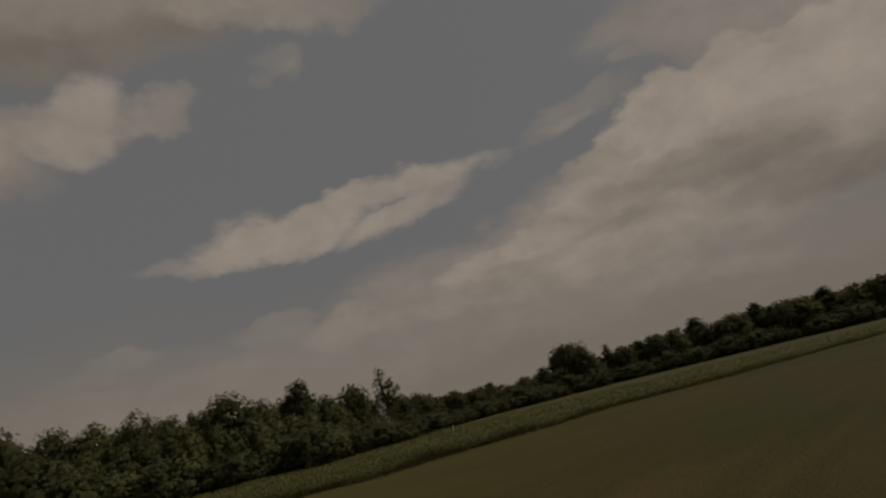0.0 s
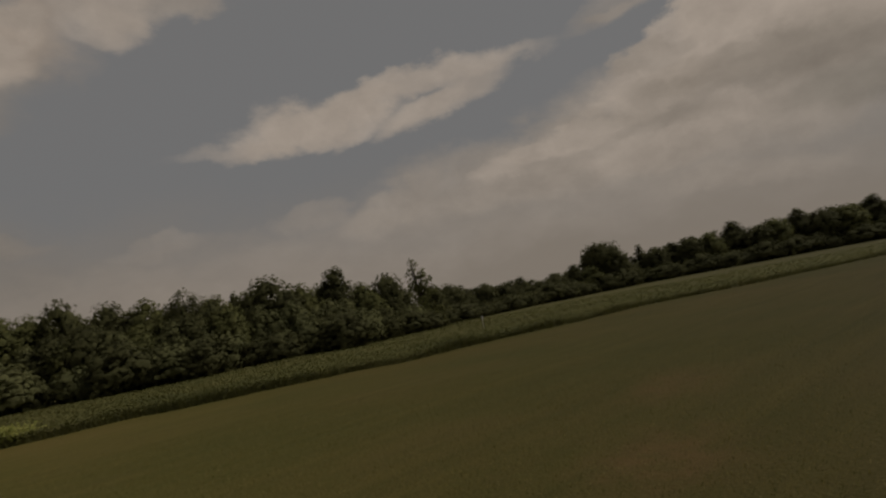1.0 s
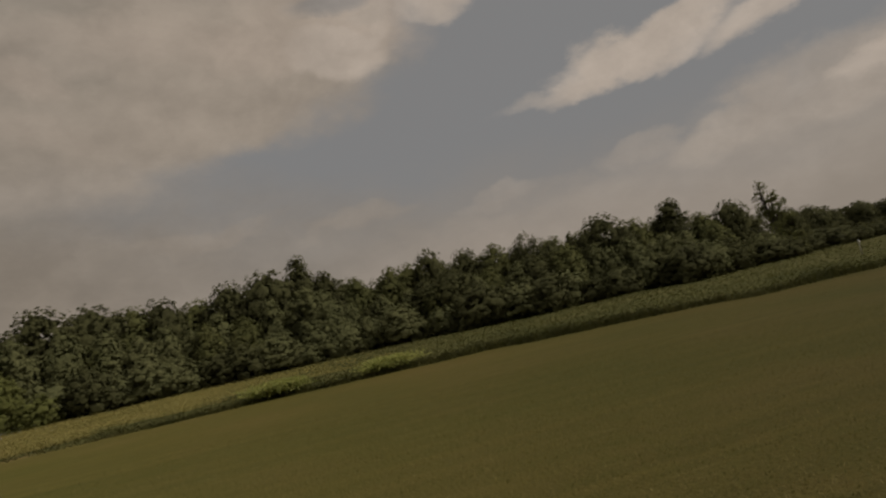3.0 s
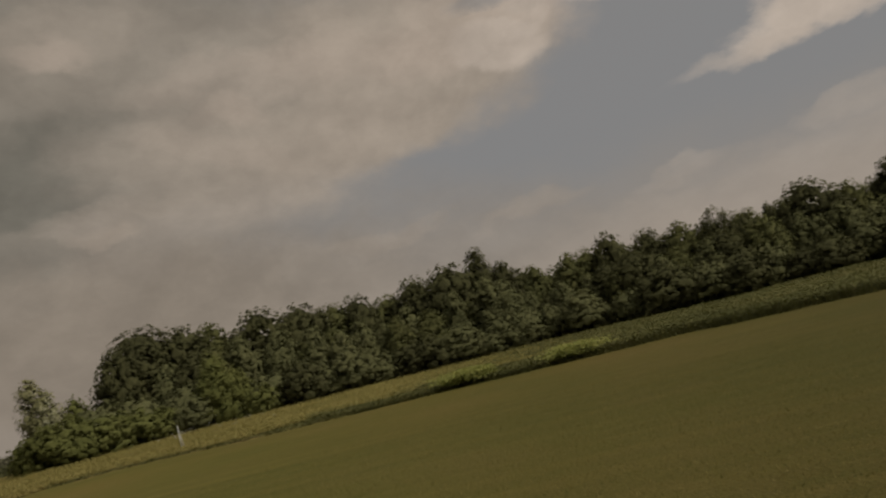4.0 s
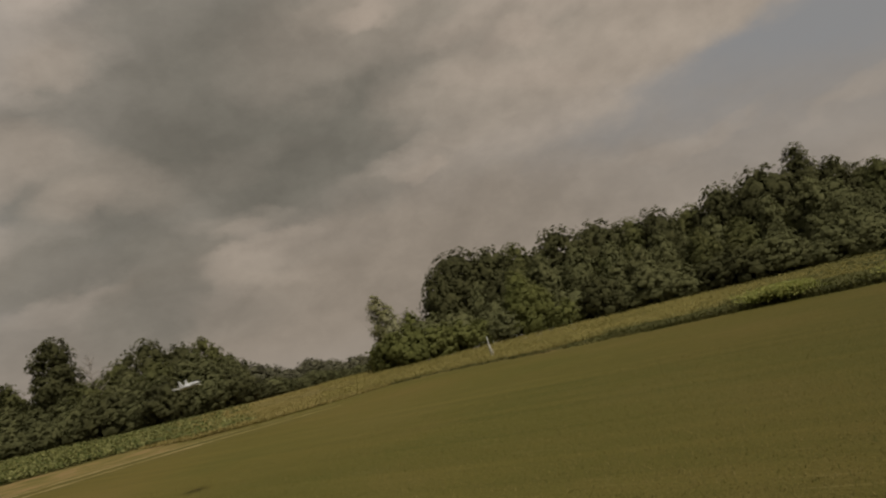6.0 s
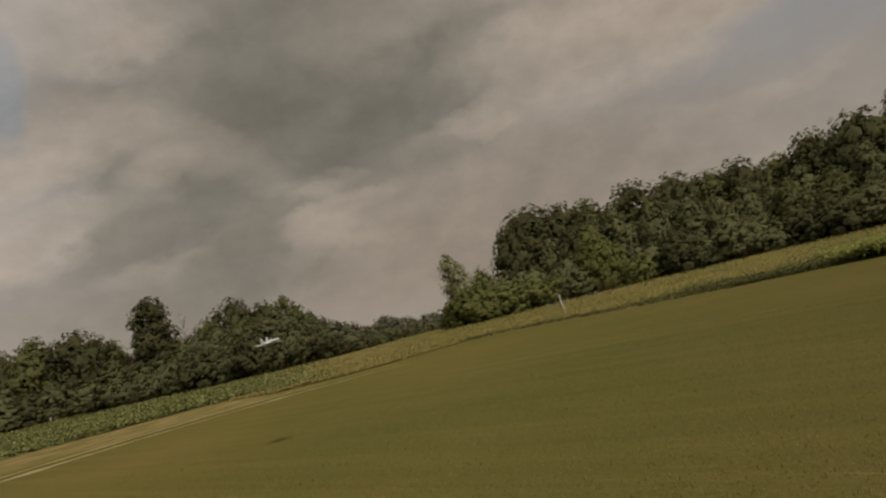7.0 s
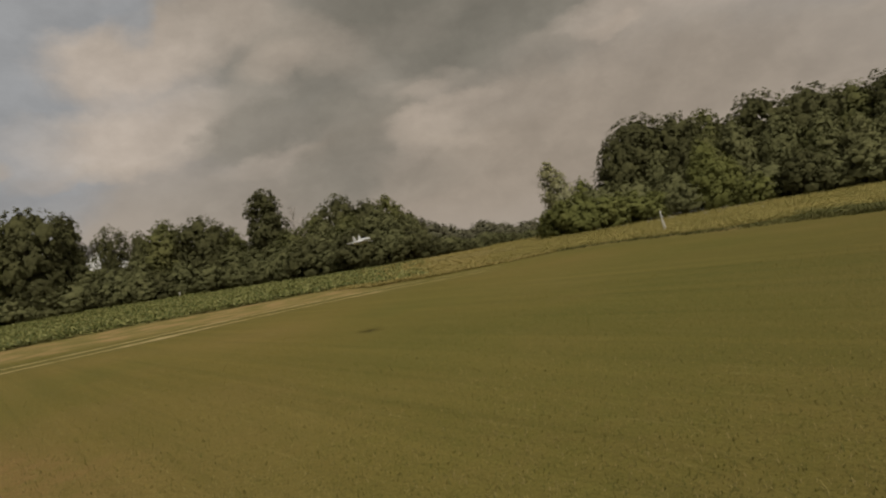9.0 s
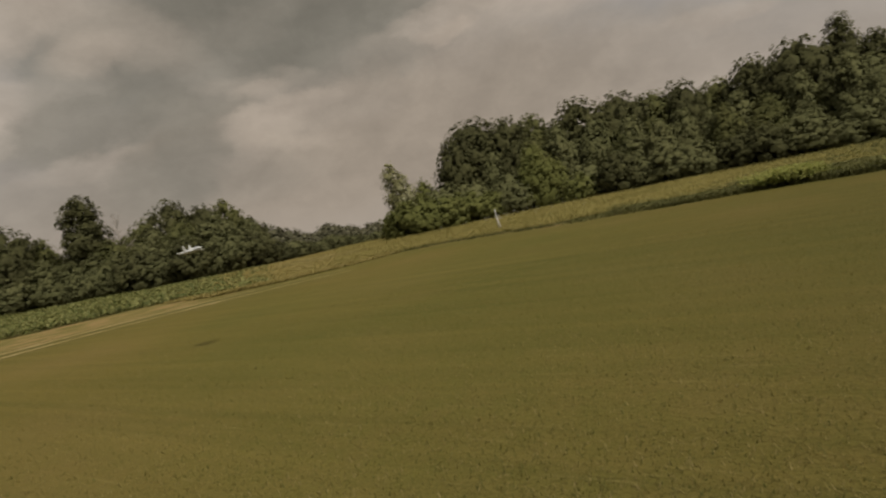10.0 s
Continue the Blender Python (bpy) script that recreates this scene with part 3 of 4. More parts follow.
def smooth_line(points, step=0.5):
    """Catmull-Rom through plan points."""
    p = [Vector((*q, 0)) for q in points]
    p = [2 * p[0] - p[1]] + p + [2 * p[-1] - p[-2]]
    out = []
    for a, b, c, d in zip(p, p[1:], p[2:], p[3:]):
        k = max(2, int((c - b).length / step))
        for i in range(k):
            t = i / k
            out.append(0.5 * ((2 * b) + (c - a) * t + (2 * a - 5 * b + 4 * c - d) * t * t + (3 * b - a - 3 * c + d) * t ** 3))
    return out


def rut(offset, width):
    """One worn wheel rut of the farm track."""
    rng = random.Random(int(offset * 10) + 50)
    line = smooth_line([tuple((way(a) * r)[:2]) for a, r in ((-112, 29), (-90, 26.6), (-75, 25.5), (-65, 25.6), (-55, 26.6), (-45, 27.6), (-38, 28.0), (-29, 28.4))], 0.35)
    verts, faces = [], []
    for i, p in enumerate(line):
        q = (line[min(i + 1, len(line) - 1)] - line[max(i - 1, 0)]).normalized()
        side = Vector((-q.y, q.x, 0))
        fade = min(1.0, (len(line) - i) / 22) * (0.7 + 0.3 * math.sin(i * 0.21 + offset * 3) * math.sin(i * 0.067))
        w = width * fade * (0.55 + 0.6 * rng.random()) * (0.8 + 0.35 * math.sin(i * 0.37 + offset * 5) * math.sin(i * 0.113 + 1))
        for s in (-1, -0.4, 0.4, 1):
            v = p + side * (offset + s * w / 2 + rng.uniform(-0.03, 0.03))
            verts.append((v.x, v.y, ground_z(v.x, v.y) + (0.006 if abs(s) == 1 else 0.012)))
    for i in range(len(line) - 1):
        for k in range(3):
            a = i * 4 + k
            faces.append((a, a + 1, a + 5, a + 4))
    return mesh_of("rut", verts, faces, DIRT, True)


track = tagged(new("farm_track"), "pale dirt farm track with two worn wheel ruts", "track", kind="structure")
part("rut", rut(-0.95, 0.85), track)
part("rut", rut(0.95, 0.8), track)


# ---------------------------------------------------------------- trees
def leaf_cards(rng, centres, size, out_dir, bend=0.25, corners=4, loose=0.75):
    """Leaf faces at centres, turned outwards with some scatter: folded kites, or plain three-cornered leaves."""
    k = len(centres)
    nrm = rng.normal(size=(k, 3)) * loose + out_dir + np.array((0, 0, 0.35))
    nrm /= np.linalg.norm(nrm, axis=1, keepdims=True)
    ref = rng.normal(size=(k, 3))
    u = np.cross(nrm, ref)
    u /= np.linalg.norm(u, axis=1, keepdims=True)
    v = np.cross(nrm, u)
    s = size * rng.uniform(0.6, 1.35, (k, 1))
    a, c = centres - u * s, centres + u * s
    b, d = centres + v * s * 0.62 + nrm * s * bend, centres - v * s * 0.62 + nrm * s * bend
    if corners == 3:
        return np.stack((a, centres + u * s * 0.7 - v * s * 0.75, centres + u * s * 0.5 + v * s * 0.8), 1).reshape(-1, 3)
    return np.stack((a, b, c, d), 1).reshape(-1, 3)


def unit_ball():
    bm = bmesh.new()
    bmesh.ops.create_icosphere(bm, subdivisions=1, radius=1.0)
    out = [tuple(v.co) for f in bm.faces for v in f.verts]
    bm.free()
    return out


BALL = unit_ball()


def crown_mesh(name, seed, mat, height=10.0, radius=3.2, low=0.1, lobes=20, leaves=9000, leaf=0.13, lobe=0.36, puff=0.30, top=0.6, lean=(0, 0), foot=0.75, open_=0.0):
    """Foliage in three sizes: rounded lobes that fill an uneven crown, small puffs over each lobe, leaves over each puff.
    low: where the crown begins; top: how it narrows upwards; foot: its breadth at the bottom; open_: share of the lobes left bare."""
    rng = np.random.default_rng(seed)
    mid, half = height * (1 + low) / 2, height * (1 - low) / 2
    cs, rs = [], []
    for i in range(lobes):
        z = -1 + 2 * (i + rng.uniform(0.2, 0.8)) / lobes
        a = i * 2.4 + rng.uniform(-0.5, 0.5)
        r = lobe * rng.uniform(0.75, 1.25) * (1 - 0.35 * top * max(z, 0))
        wide = math.sqrt(max(0.0, 1 - abs(z) ** 3.6)) * (1 - 0.55 * top * max(0.0, z)) if z > 0 else foot + (1 - foot) * (1 + z)
        reach = max(0.0, wide - r * 0.75) * rng.uniform(0.72, 1.08)
        zz = mid + z * max(0.0, half - r * radius * 0.55)
        cs.append((math.cos(a) * radius * reach + lean[0] * (zz / height) ** 1.3, math.sin(a) * radius * reach + lean[1] * (zz / height) ** 1.3, zz))
        rs.append(r * radius)
    for k in range(3):         # the core, which closes the view through the crown
        zz = mid + half * (-0.45 + 0.4 * k)
        cs.append((lean[0] * (zz / height) ** 1.3, lean[1] * (zz / height) ** 1.3, zz))
        rs.append(radius * (0.62, 0.6, 0.45)[k] * (1 - 0.7 * open_))
    cs, rs = np.array(cs), np.array(rs)
    want = (rs ** 2) / np.sum(rs ** 2)
    pts, outs = [], []
    for i, (c, r) in enumerate(zip(cs, rs)):
        if i < lobes and rng.random() < open_ * 0.4:
            continue
        per = 7
        k = max(6, int(leaves * 2.0 * want[i] / per))
        d = rng.normal(size=(k, 3))
        d /= np.linalg.norm(d, axis=1, keepdims=True)
        p = c + d * r * rng.uniform(0.74, 1.14, (k, 1)) * np.array((1, 1, 0.86))
        depth = np.min(np.linalg.norm((p[:, None] - cs[None]) / np.array((1, 1, 0.86)), axis=2) / rs[None] + 9 * (np.arange(len(cs)) == i), axis=1)
        ok = depth > 0.84
        p, d = p[ok], d[ok]
        e = rng.normal(size=(len(p) * per, 3))
        e /= np.linalg.norm(e, axis=1, keepdims=True)
        size = puff * rng.uniform(0.6, 1.3, (len(p), 1)) * min(1.0, r / (radius * lobe)) ** 0.5
        e += np.repeat(d, per, 0) * 0.7
        e /= np.linalg.norm(e, axis=1, keepdims=True)
        q = np.repeat(p, per, 0) + e * np.repeat(size, per, 0) * rng.uniform(0.6, 1.0, (len(e), 1))
        pts.append(q)
        whole = (q - np.array((0, 0, mid))) / np.array((radius, radius, half))
        outs.append(np.repeat(d, per, 0) * 0.28 + e * 0.22 + whole * 0.75)
    pts, outs = np.concatenate(pts), np.concatenate(outs)
    if len(pts) > leaves:
        pick = rng.permutation(len(pts))[:leaves]
        pts, outs = pts[pick], outs[pick]
    stretch = height / np.percentile(pts[:, 2], 99.7)
    pts[:, 2] *= stretch
    keep = pts[:, 2] > 0.05
    verts = leaf_cards(rng, pts[keep], leaf, outs[keep], corners=3, loose=0.25)
    soft_n = outs[keep] + np.array((0, 0, 0.4))
    # the matted inner twigs and leaves of each lobe, behind the outer leaves
    inner, inner_n = [], []
    for i, (c, r) in enumerate(zip(cs, rs)):
        if i < lobes and open_ > 0.3:
            continue
        ball = np.array(BALL).reshape(-1, 3)
        ball = ball * (1 + 0.10 * np.sin(ball[:, :1] * 5 + i) * np.sin(ball[:, 1:2] * 4 + ball[:, 2:] * 5))
        p = (c + ball * r * 0.62 * np.array((1, 1, 0.86))) * np.array((1, 1, stretch))
        p[:, 2] = np.maximum(p[:, 2], 0.03)
        inner.append(p)
        inner_n.append(ball.reshape(-1, 3, 3).mean(1) + (c - np.array((0, 0, mid))) / radius * 0.7 + np.array((0, 0, 0.3)))
    if inner:
        verts, soft_n = np.concatenate([verts] + inner), np.concatenate([soft_n] + inner_n)
    return quads_mesh(name, verts, mat, 3, soft_n, 0.10), cs[:lobes]


def trunk_mesh(name, seed, centres, mat, height, girth=0.22, limbs=9, lean=(0, 0)):
    rng = random.Random(seed)
    bm = bmesh.new()
    n = 6
    line = [Vector((lean[0] * i / n + rng.uniform(-0.08, 0.08) * (i > 0), lean[1] * i / n + rng.uniform(-0.08, 0.08) * (i > 0), height * 0.8 * i / n - 0.1)) for i in range(n + 1)]
    tube(bm, line, [girth * (1.25 if i == 0 else 1 - 0.78 * i / n) for i in range(n + 1)], 8)
    order = list(range(len(centres)))
    rng.shuffle(order)
    for i in order[:limbs]:
        c = Vector(centres[i])
        z0 = max(height * 0.15, min(c.z * 0.62, height * 0.72))
        base = Vector((lean[0] * z0 / (height * 0.8), lean[1] * z0 / (height * 0.8), z0))
        bendpt = base.lerp(c, 0.5) + Vector((0, 0, 0.25))
        tube(bm, [base, bendpt, c], [girth * 0.42, girth * 0.26, girth * 0.08], 5)
    return bm_mesh(name, bm, mat, True)


def tree_kind(name, label, category, seed, mat, bark=None, height=10.0, girth=0.22, limbs=9, lean=(0, 0), **crown):
    """A model tree, ten metres high or as given: trunk and crown under one empty, kept below the others as a pattern."""
    root = new(name)
    tagged(root, label, category)
    foliage, centres = crown_mesh("crown", seed, mat, height=height, lean=lean, **crown)
    part("trunk", trunk_mesh("trunk", seed, centres, bark or BARK, height, girth, limbs, lean), root)
    part("crown", foliage, root)
    return {"root": root, "height": height, "used": False}


def plant(kind, az, r, height, width=1.0, turn=None, label="", group=""):
    """Stands a tree of that kind at a bearing and distance, scaled to its height; width scales its spread against that."""
    global planted
    planted += 1
    d = way(az)
    x, y = d.x * r, d.y * r
    s = height / kind["height"]
    turn = (planted * 137.5) % 360 if turn is None else turn
    m = pose(x, y, ground_z(x, y), 0, 0, turn) @ Matrix.Diagonal((s * width, s * width, s, 1))
    if kind["used"]:
        ob = copy_thing(kind["root"], m)
    else:
        ob = kind["root"]
    made.append((ob, m))
    kind["used"] = True
    return tagged(ob, label, group=group)


planted, made = 0, []
OAKS = [tree_kind("oak_tree", "dense dark green broadleaf tree at the wood's edge", "tree", 11 + i, LEAF_DARK, radius=3.7 + 0.2 * i, lobes=26, leaves=7000, leaf=0.18, lobe=0.40, low=0.02, top=0.12, foot=0.8) for i in range(3)]
MAPLES = [tree_kind("maple_tree", "full mid-green broadleaf tree in the wood", "tree", 31 + i, LEAF, radius=3.1 + 0.25 * i, lobes=24, leaves=6400, leaf=0.174, lobe=0.40, low=0.02, top=0.35, foot=0.85) for i in range(3)]
TALL = tree_kind("elm_tree", "tall slender dark green tree above the hedge", "tree", 51, LEAF_DARK, radius=2.0, lobes=20, leaves=6500, leaf=0.155, low=0.04, lobe=0.5, top=0.4, foot=0.75)
RAGGED = tree_kind("locust_tree", "dark green tree with an upswept ragged top", "tree", 67, LEAF_DARK, radius=2.2, lobes=36, leaves=8000, leaf=0.15, low=0.03, lobe=0.36, puff=0.40, top=0.9, foot=0.9)
LOOSE = tree_kind("ash_tree", "open-crowned tree with ragged leaf tufts against the sky", "tree", 61, LEAF_DARK, radius=3.2, lobes=44, leaves=6000, leaf=0.14, low=0.3, lobe=0.22, puff=0.42, limbs=18, foot=0.5, top=0.3, open_=0.45)
BLOWN = tree_kind("poplar_tree", "slim sparse tree leaning in the wind", "tree", 71, LEAF, radius=1.7, lobes=34, leaves=3600, leaf=0.12, low=0.22, lobe=0.26, puff=0.34, top=0.9, lean=(-1.7, 0), limbs=18, foot=0.9, open_=0.8)
WILLOW = tree_kind("willow_tree", "small silvery willow leaning in the wind", "tree", 81, LEAF_SILVER, height=7.0, girth=0.10, radius=1.7, lobes=36, leaves=7000, leaf=0.105, low=0.0, lobe=0.33, puff=0.32, top=0.9, lean=(-1.4, 0), limbs=14, foot=1.0, open_=0.25)
CONE = tree_kind("cedar_tree", "small pointed dark cedar in the far row", "tree", 91, LEAF_DARK, radius=1.7, lobes=26, leaves=5000, leaf=0.14, low=0.0, lobe=0.4, top=1.3, foot=0.95)
SHRUBS = [tree_kind("shrub", "leafy green shrub at the foot of the trees", "shrub", 101 + i, (LEAF_SOFT, LEAF_DARK, LEAF_LIGHT)[i], height=4.0, girth=0.07, radius=2.0, lobes=14, leaves=2300, leaf=0.14, low=0.0, lobe=0.45, puff=0.2, limbs=4, top=0.3, foot=0.95) for i in range(3)]
YOUNG = tree_kind("young_tree", "bright green young tree before the oaks", "tree", 111, LEAF_LIGHT, height=6.0, girth=0.10, radius=2.2, lobes=26, leaves=6000, leaf=0.125, low=0.0, lobe=0.38, puff=0.3, top=1.1, foot=1.0)
DOME = tree_kind("umbrella_tree", "broad domed tree standing above the far row", "tree", 117, LEAF_DARK, radius=4.9, lobes=32, leaves=8500, leaf=0.19, low=0.3, lobe=0.34, limbs=14, top=0.05, foot=0.75)
BRUSH = [tree_kind("young_ash", "soft olive-green young tree before the wood", "tree", 141 + i, LEAF_SOFT, height=8.0, girth=0.12, radius=2.1 + 0.3 * i, lobes=26, leaves=5400, leaf=0.148, low=0.0, lobe=0.42, puff=0.28, top=0.9, limbs=0, foot=0.95) for i in range(3)]
FILL = tree_kind("hackberry_tree", "broad dark green tree in the far row", "tree", 131, LEAF_DARK, radius=3.6, lobes=22, leaves=3000, leaf=0.25, lobe=0.36, low=0.0, top=0.3, foot=0.95)
FARS = [tree_kind("far_tree", "hazy grey-green tree in the far row", "tree", 121 + i, LEAF_HAZED, radius=3.6, lobes=16, leaves=2000, leaf=0.28, lobe=0.42, low=0.0, top=0.4, foot=0.9) for i in range(2)]


def high(r, el):
    """The height of a thing at distance r whose top is seen that far above the eye's level."""
    return EYE[2] + r * math.tan(radians(el))


# the wood's skyline trees: bearing, distance, top's angle, kind, spread
def skyline(rows, **kw):
    for az, r, el, kind, width in rows:
        d = way(az) * r
        plant(kind, az, r, high(r, el) - ground_z(d.x, d.y), width, **kw)


skyline([(-16.7, 65, 7.6, OAKS[0], 1.12), (-18.4, 63, 6.5, OAKS[1], 0.75), (-13.6, 67, 7.1, OAKS[2], 0.9), (-11.2, 69, 6.9, MAPLES[0], 0.85), (-7.2, 68, 7.3, OAKS[1], 1.0),
         (-3.6, 69, 6.9, OAKS[2], 0.95), (-0.6, 69, 6.3, MAPLES[1], 1.0), (1.6, 68, 6.6, OAKS[0], 0.8), (4.4, 70, 6.0, MAPLES[2], 1.0), (7.0, 68, 7.0, OAKS[1], 0.85),
         (10.4, 67, 7.4, OAKS[2], 0.95), (13.4, 68, 8.1, RAGGED, 1.0), (15.5, 68, 6.4, TALL, 1.0), (18.2, 70, 5.3, MAPLES[1], 0.95), (21.6, 70, 5.6, MAPLES[0], 0.95)],
        group="trees of the wood")
skyline([(25.2, 69, 6.5, OAKS[0], 0.62), (23.2, 70, 5.6, MAPLES[2], 0.8), (28.6, 70, 5.8, OAKS[1], 0.9), (31.4, 69, 5.7, MAPLES[0], 0.9), (34.3, 68, 6.1, LOOSE, 0.72), (36.6, 69, 4.8, OAKS[2], 0.8),
         (38.5, 67, 5.1, TALL, 0.55), (41.3, 66, 6.1, OAKS[1], 1.05), (44.2, 68, 5.0, MAPLES[2], 0.85), (47.4, 70, 5.9, TALL, 1.15), (46.2, 71, 4.7, OAKS[0], 0.8),
         (49.6, 72, 4.2, MAPLES[0], 0.9), (52.0, 74, 4.6, OAKS[2], 0.8), (56.0, 78, 2.9, OAKS[1], 0.9)],
        group="trees of the wood")
plant(BLOWN, 55.9, 76, high(76, 5.5), 1.15, -54)
far_row = [(57.5, 2.5, OAKS[1], 1.0), (59.2, 1.9, MAPLES[0], 1.2), (60.9, 2.0, OAKS[2], 1.2), (62.6, 1.8, OAKS[0], 1.3), (64.3, 1.7, MAPLES[1], 1.3), (66.0, 1.5, OAKS[1], 1.4), (67.5, 1.7, OAKS[2], 1.3),
           (69.2, 1.9, MAPLES[0], 1.3), (71.8, 3.7, DOME, 1.0), (70.6, 2.0, MAPLES[2], 1.2), (75.1, 2.8, CONE, 1.5), (73.4, 1.9, OAKS[1], 1.3), (76.4, 2.2, OAKS[0], 1.2), (77.8, 2.5, MAPLES[0], 1.2)]
far_east = [(79.3, 2.6, OAKS[2], 1.2), (80.8, 2.7, MAPLES[1], 1.2), (82.8, 2.9, OAKS[1], 1.2), (84.5, 2.6, OAKS[0], 1.2), (86.0, 2.7, MAPLES[2], 1.2), (87.7, 2.8, OAKS[2], 1.2), (89.4, 2.6, OAKS[1], 1.2), (91.0, 2.8, MAPLES[0], 1.2),
            (92.8, 2.8, OAKS[2], 1.2), (94.6, 2.5, MAPLES[1], 1.2), (96.4, 2.6, OAKS[0], 1.2), (98.4, 2.7, OAKS[1], 1.2), (100.5, 2.7, MAPLES[2], 1.3), (103, 2.8, OAKS[2], 1.3)]
for i, (az, el, kind, width) in enumerate(far_row + far_east):
    if i % 3 == 1 and kind not in (DOME, CONE):
        el, kind, width = el + (0.25, -0.1, 0.1)[i % 4 % 3], RAGGED, 1.7
    elif kind not in (DOME, CONE):
        el, width = el + (0.1, -0.2, 0.0, -0.1)[i % 4], width * (1.0, 1.25, 0.9, 1.1)[i % 4]
    skyline([(az, float(tree_start(az)) + (4, 9, 5)[i % 3], el, kind, width)], group="trees of the far row")
for i in range(42):
    az = 56.3 + i * 1.13 + 0.3 * math.sin(i * 2.3)
    el = float(np.interp(az, [row[0] for row in far_row + far_east], [min(row[1], 2.6) for row in far_row + far_east])) + (-0.05, -0.25, 0.05, -0.15)[i % 4]
    skyline([(az, float(tree_start(az)) + 10 + 3 * (i % 2), el, FILL, (1.5, 1.2, 1.4)[i % 3])], group="trees of the far row")
# second ranks that close the wood
rng_fill = random.Random(5)
wood_top = curve([(-21, 5.0), (-15, 6.2), (-5, 6.0), (5, 5.4), (13, 6.6), (19, 4.8), (25, 5.2), (40, 4.9), (47, 4.5), (52, 3.7), (56, 2.2), (60, 1.6), (66, 1.3), (75, 1.6), (100, 2.2)])
for i in range(40):
    az = -18 + i * 1.75 + rng_fill.uniform(-0.7, 0.7)
    kind = (BRUSH + [MAPLES[0], OAKS[1]])[rng_fill.randrange(5)] if az < 54 else (MAPLES + OAKS)[rng_fill.randrange(6)]
    plant(kind, az, float(tree_start(az)) + rng_fill.uniform(2.0, 4.5), high(float(tree_start(az)) + 3, float(wood_top(az)) * rng_fill.uniform(0.55, 0.85)), rng_fill.uniform(0.9, 1.2), group="trees of the wood")
for i in range(22):
    az = -15.0 + i * 3.2 + rng_fill.uniform(-0.6, 0.6)
    plant((OAKS + MAPLES)[rng_fill.randrange(6)], az, float(tree_start(az)) + rng_fill.uniform(13, 20), high(float(tree_start(az)) + 16, float(wood_top(az)) * rng_fill.uniform(0.94, 1.04)), 1.2, group="trees of the wood")
for i in range(30):
    az = -14 + i * 2.35 + rng_fill.uniform(-0.8, 0.8)
    plant(SHRUBS[rng_fill.choice((0, 0, 1))], az, float(tree_start(az)) - rng_fill.uniform(-1.0, 1.5), rng_fill.uniform(2.4, 4.2), rng_fill.uniform(1.0, 1.5), group="shrubs along the wood")
for i in range(52):
    az = 53 + i * 0.97 + rng_fill.uniform(-0.3, 0.3)
    r = float(tree_start(az))
    plant(SHRUBS[1], az, r - rng_fill.uniform(0, 2), (r * 0.017 + 1.5) * rng_fill.uniform(0.6, 1.2), rng_fill.uniform(1.4, 2.4), group="shrubs along the far row")
# the wood's corner: willow, light shrubs and a light tree before the oak
plant(WILLOW, -23.5, 59, high(59, 5.1), 1.0, 25)
plant(YOUNG, -21.9, 59, high(59, 3.1), 1.0, label="small bright green tree beside the willow")
for az, r, h, w, k in ((-25.2, 56, 2.6, 1.1, 2), (-24.2, 55, 3.2, 1.2, 2), (-22.8, 54, 3.4, 1.3, 2), (-21.2, 54, 3.2, 1.3, 2), (-19.4, 54.5, 3.0, 1.4, 2), (-17.6, 55, 2.9, 1.4, 2), (-16.0, 56, 2.6, 1.3, 2), (-20.2, 58, 4.2, 1.1, 0), (-18.0, 59, 4.0, 1.2, 0), (-8.0, 57, 2.6, 1.3, 2), (-13.6, 56, 3.0, 1.3, 0)):
    plant(SHRUBS[k], az, r, h, w, group="light shrubs at the wood's corner")
plant(YOUNG, -11.6, 57, high(57, 4.1), 1.05)
plant(YOUNG, -9.9, 58, high(58, 2.7), 1.1)
# left: hedge of trees behind the crop
skyline([(-35.6, 112, 1.2, OAKS[1], 1.2), (-36.9, 100, 2.1, OAKS[2], 1.1), (-38.2, 92, 3.2, OAKS[0], 1.0), (-39.9, 88, 5.0, MAPLES[1], 0.9), (-41.8, 86, 4.9, OAKS[2], 0.8), (-44.3, 84, 5.8, OAKS[1], 0.85),
         (-46.4, 88, 4.6, MAPLES[2], 0.8), (-50.8, 86, 7.2, TALL, 1.2), (-54.0, 88, 4.4, MAPLES[0], 1.0), (-56.4, 86, 5.7, OAKS[2], 0.95), (-59.2, 88, 5.8, MAPLES[1], 1.0), (-61.2, 92, 5.2, OAKS[0], 0.55),
         (-63.4, 97, 6.0, LOOSE, 0.75), (-66.1, 93, 4.4, MAPLES[0], 0.6), (-66.4, 90, 7.3, TALL, 1.0), (-68.9, 86, 8.1, OAKS[2], 0.9), (-70.9, 87, 7.6, MAPLES[2], 0.75), (-73.4, 88, 7.7, OAKS[0], 0.85), (-77, 88, 7.0, MAPLES[0], 0.9), (-81, 88, 6.6, OAKS[1], 1.0)],
        group="trees of the hedge")
for i in range(22):
    az = -37.5 - i * 2.05 + rng_fill.uniform(-0.5, 0.5)
    plant((SHRUBS[0], SHRUBS[1], SHRUBS[0], SHRUBS[0])[rng_fill.randrange(4)], az, float(tree_start(az)) + rng_fill.uniform(-1, 1.5), rng_fill.uniform(3.4, 5.2), rng_fill.uniform(1.1, 1.5), group="shrubs along the hedge")
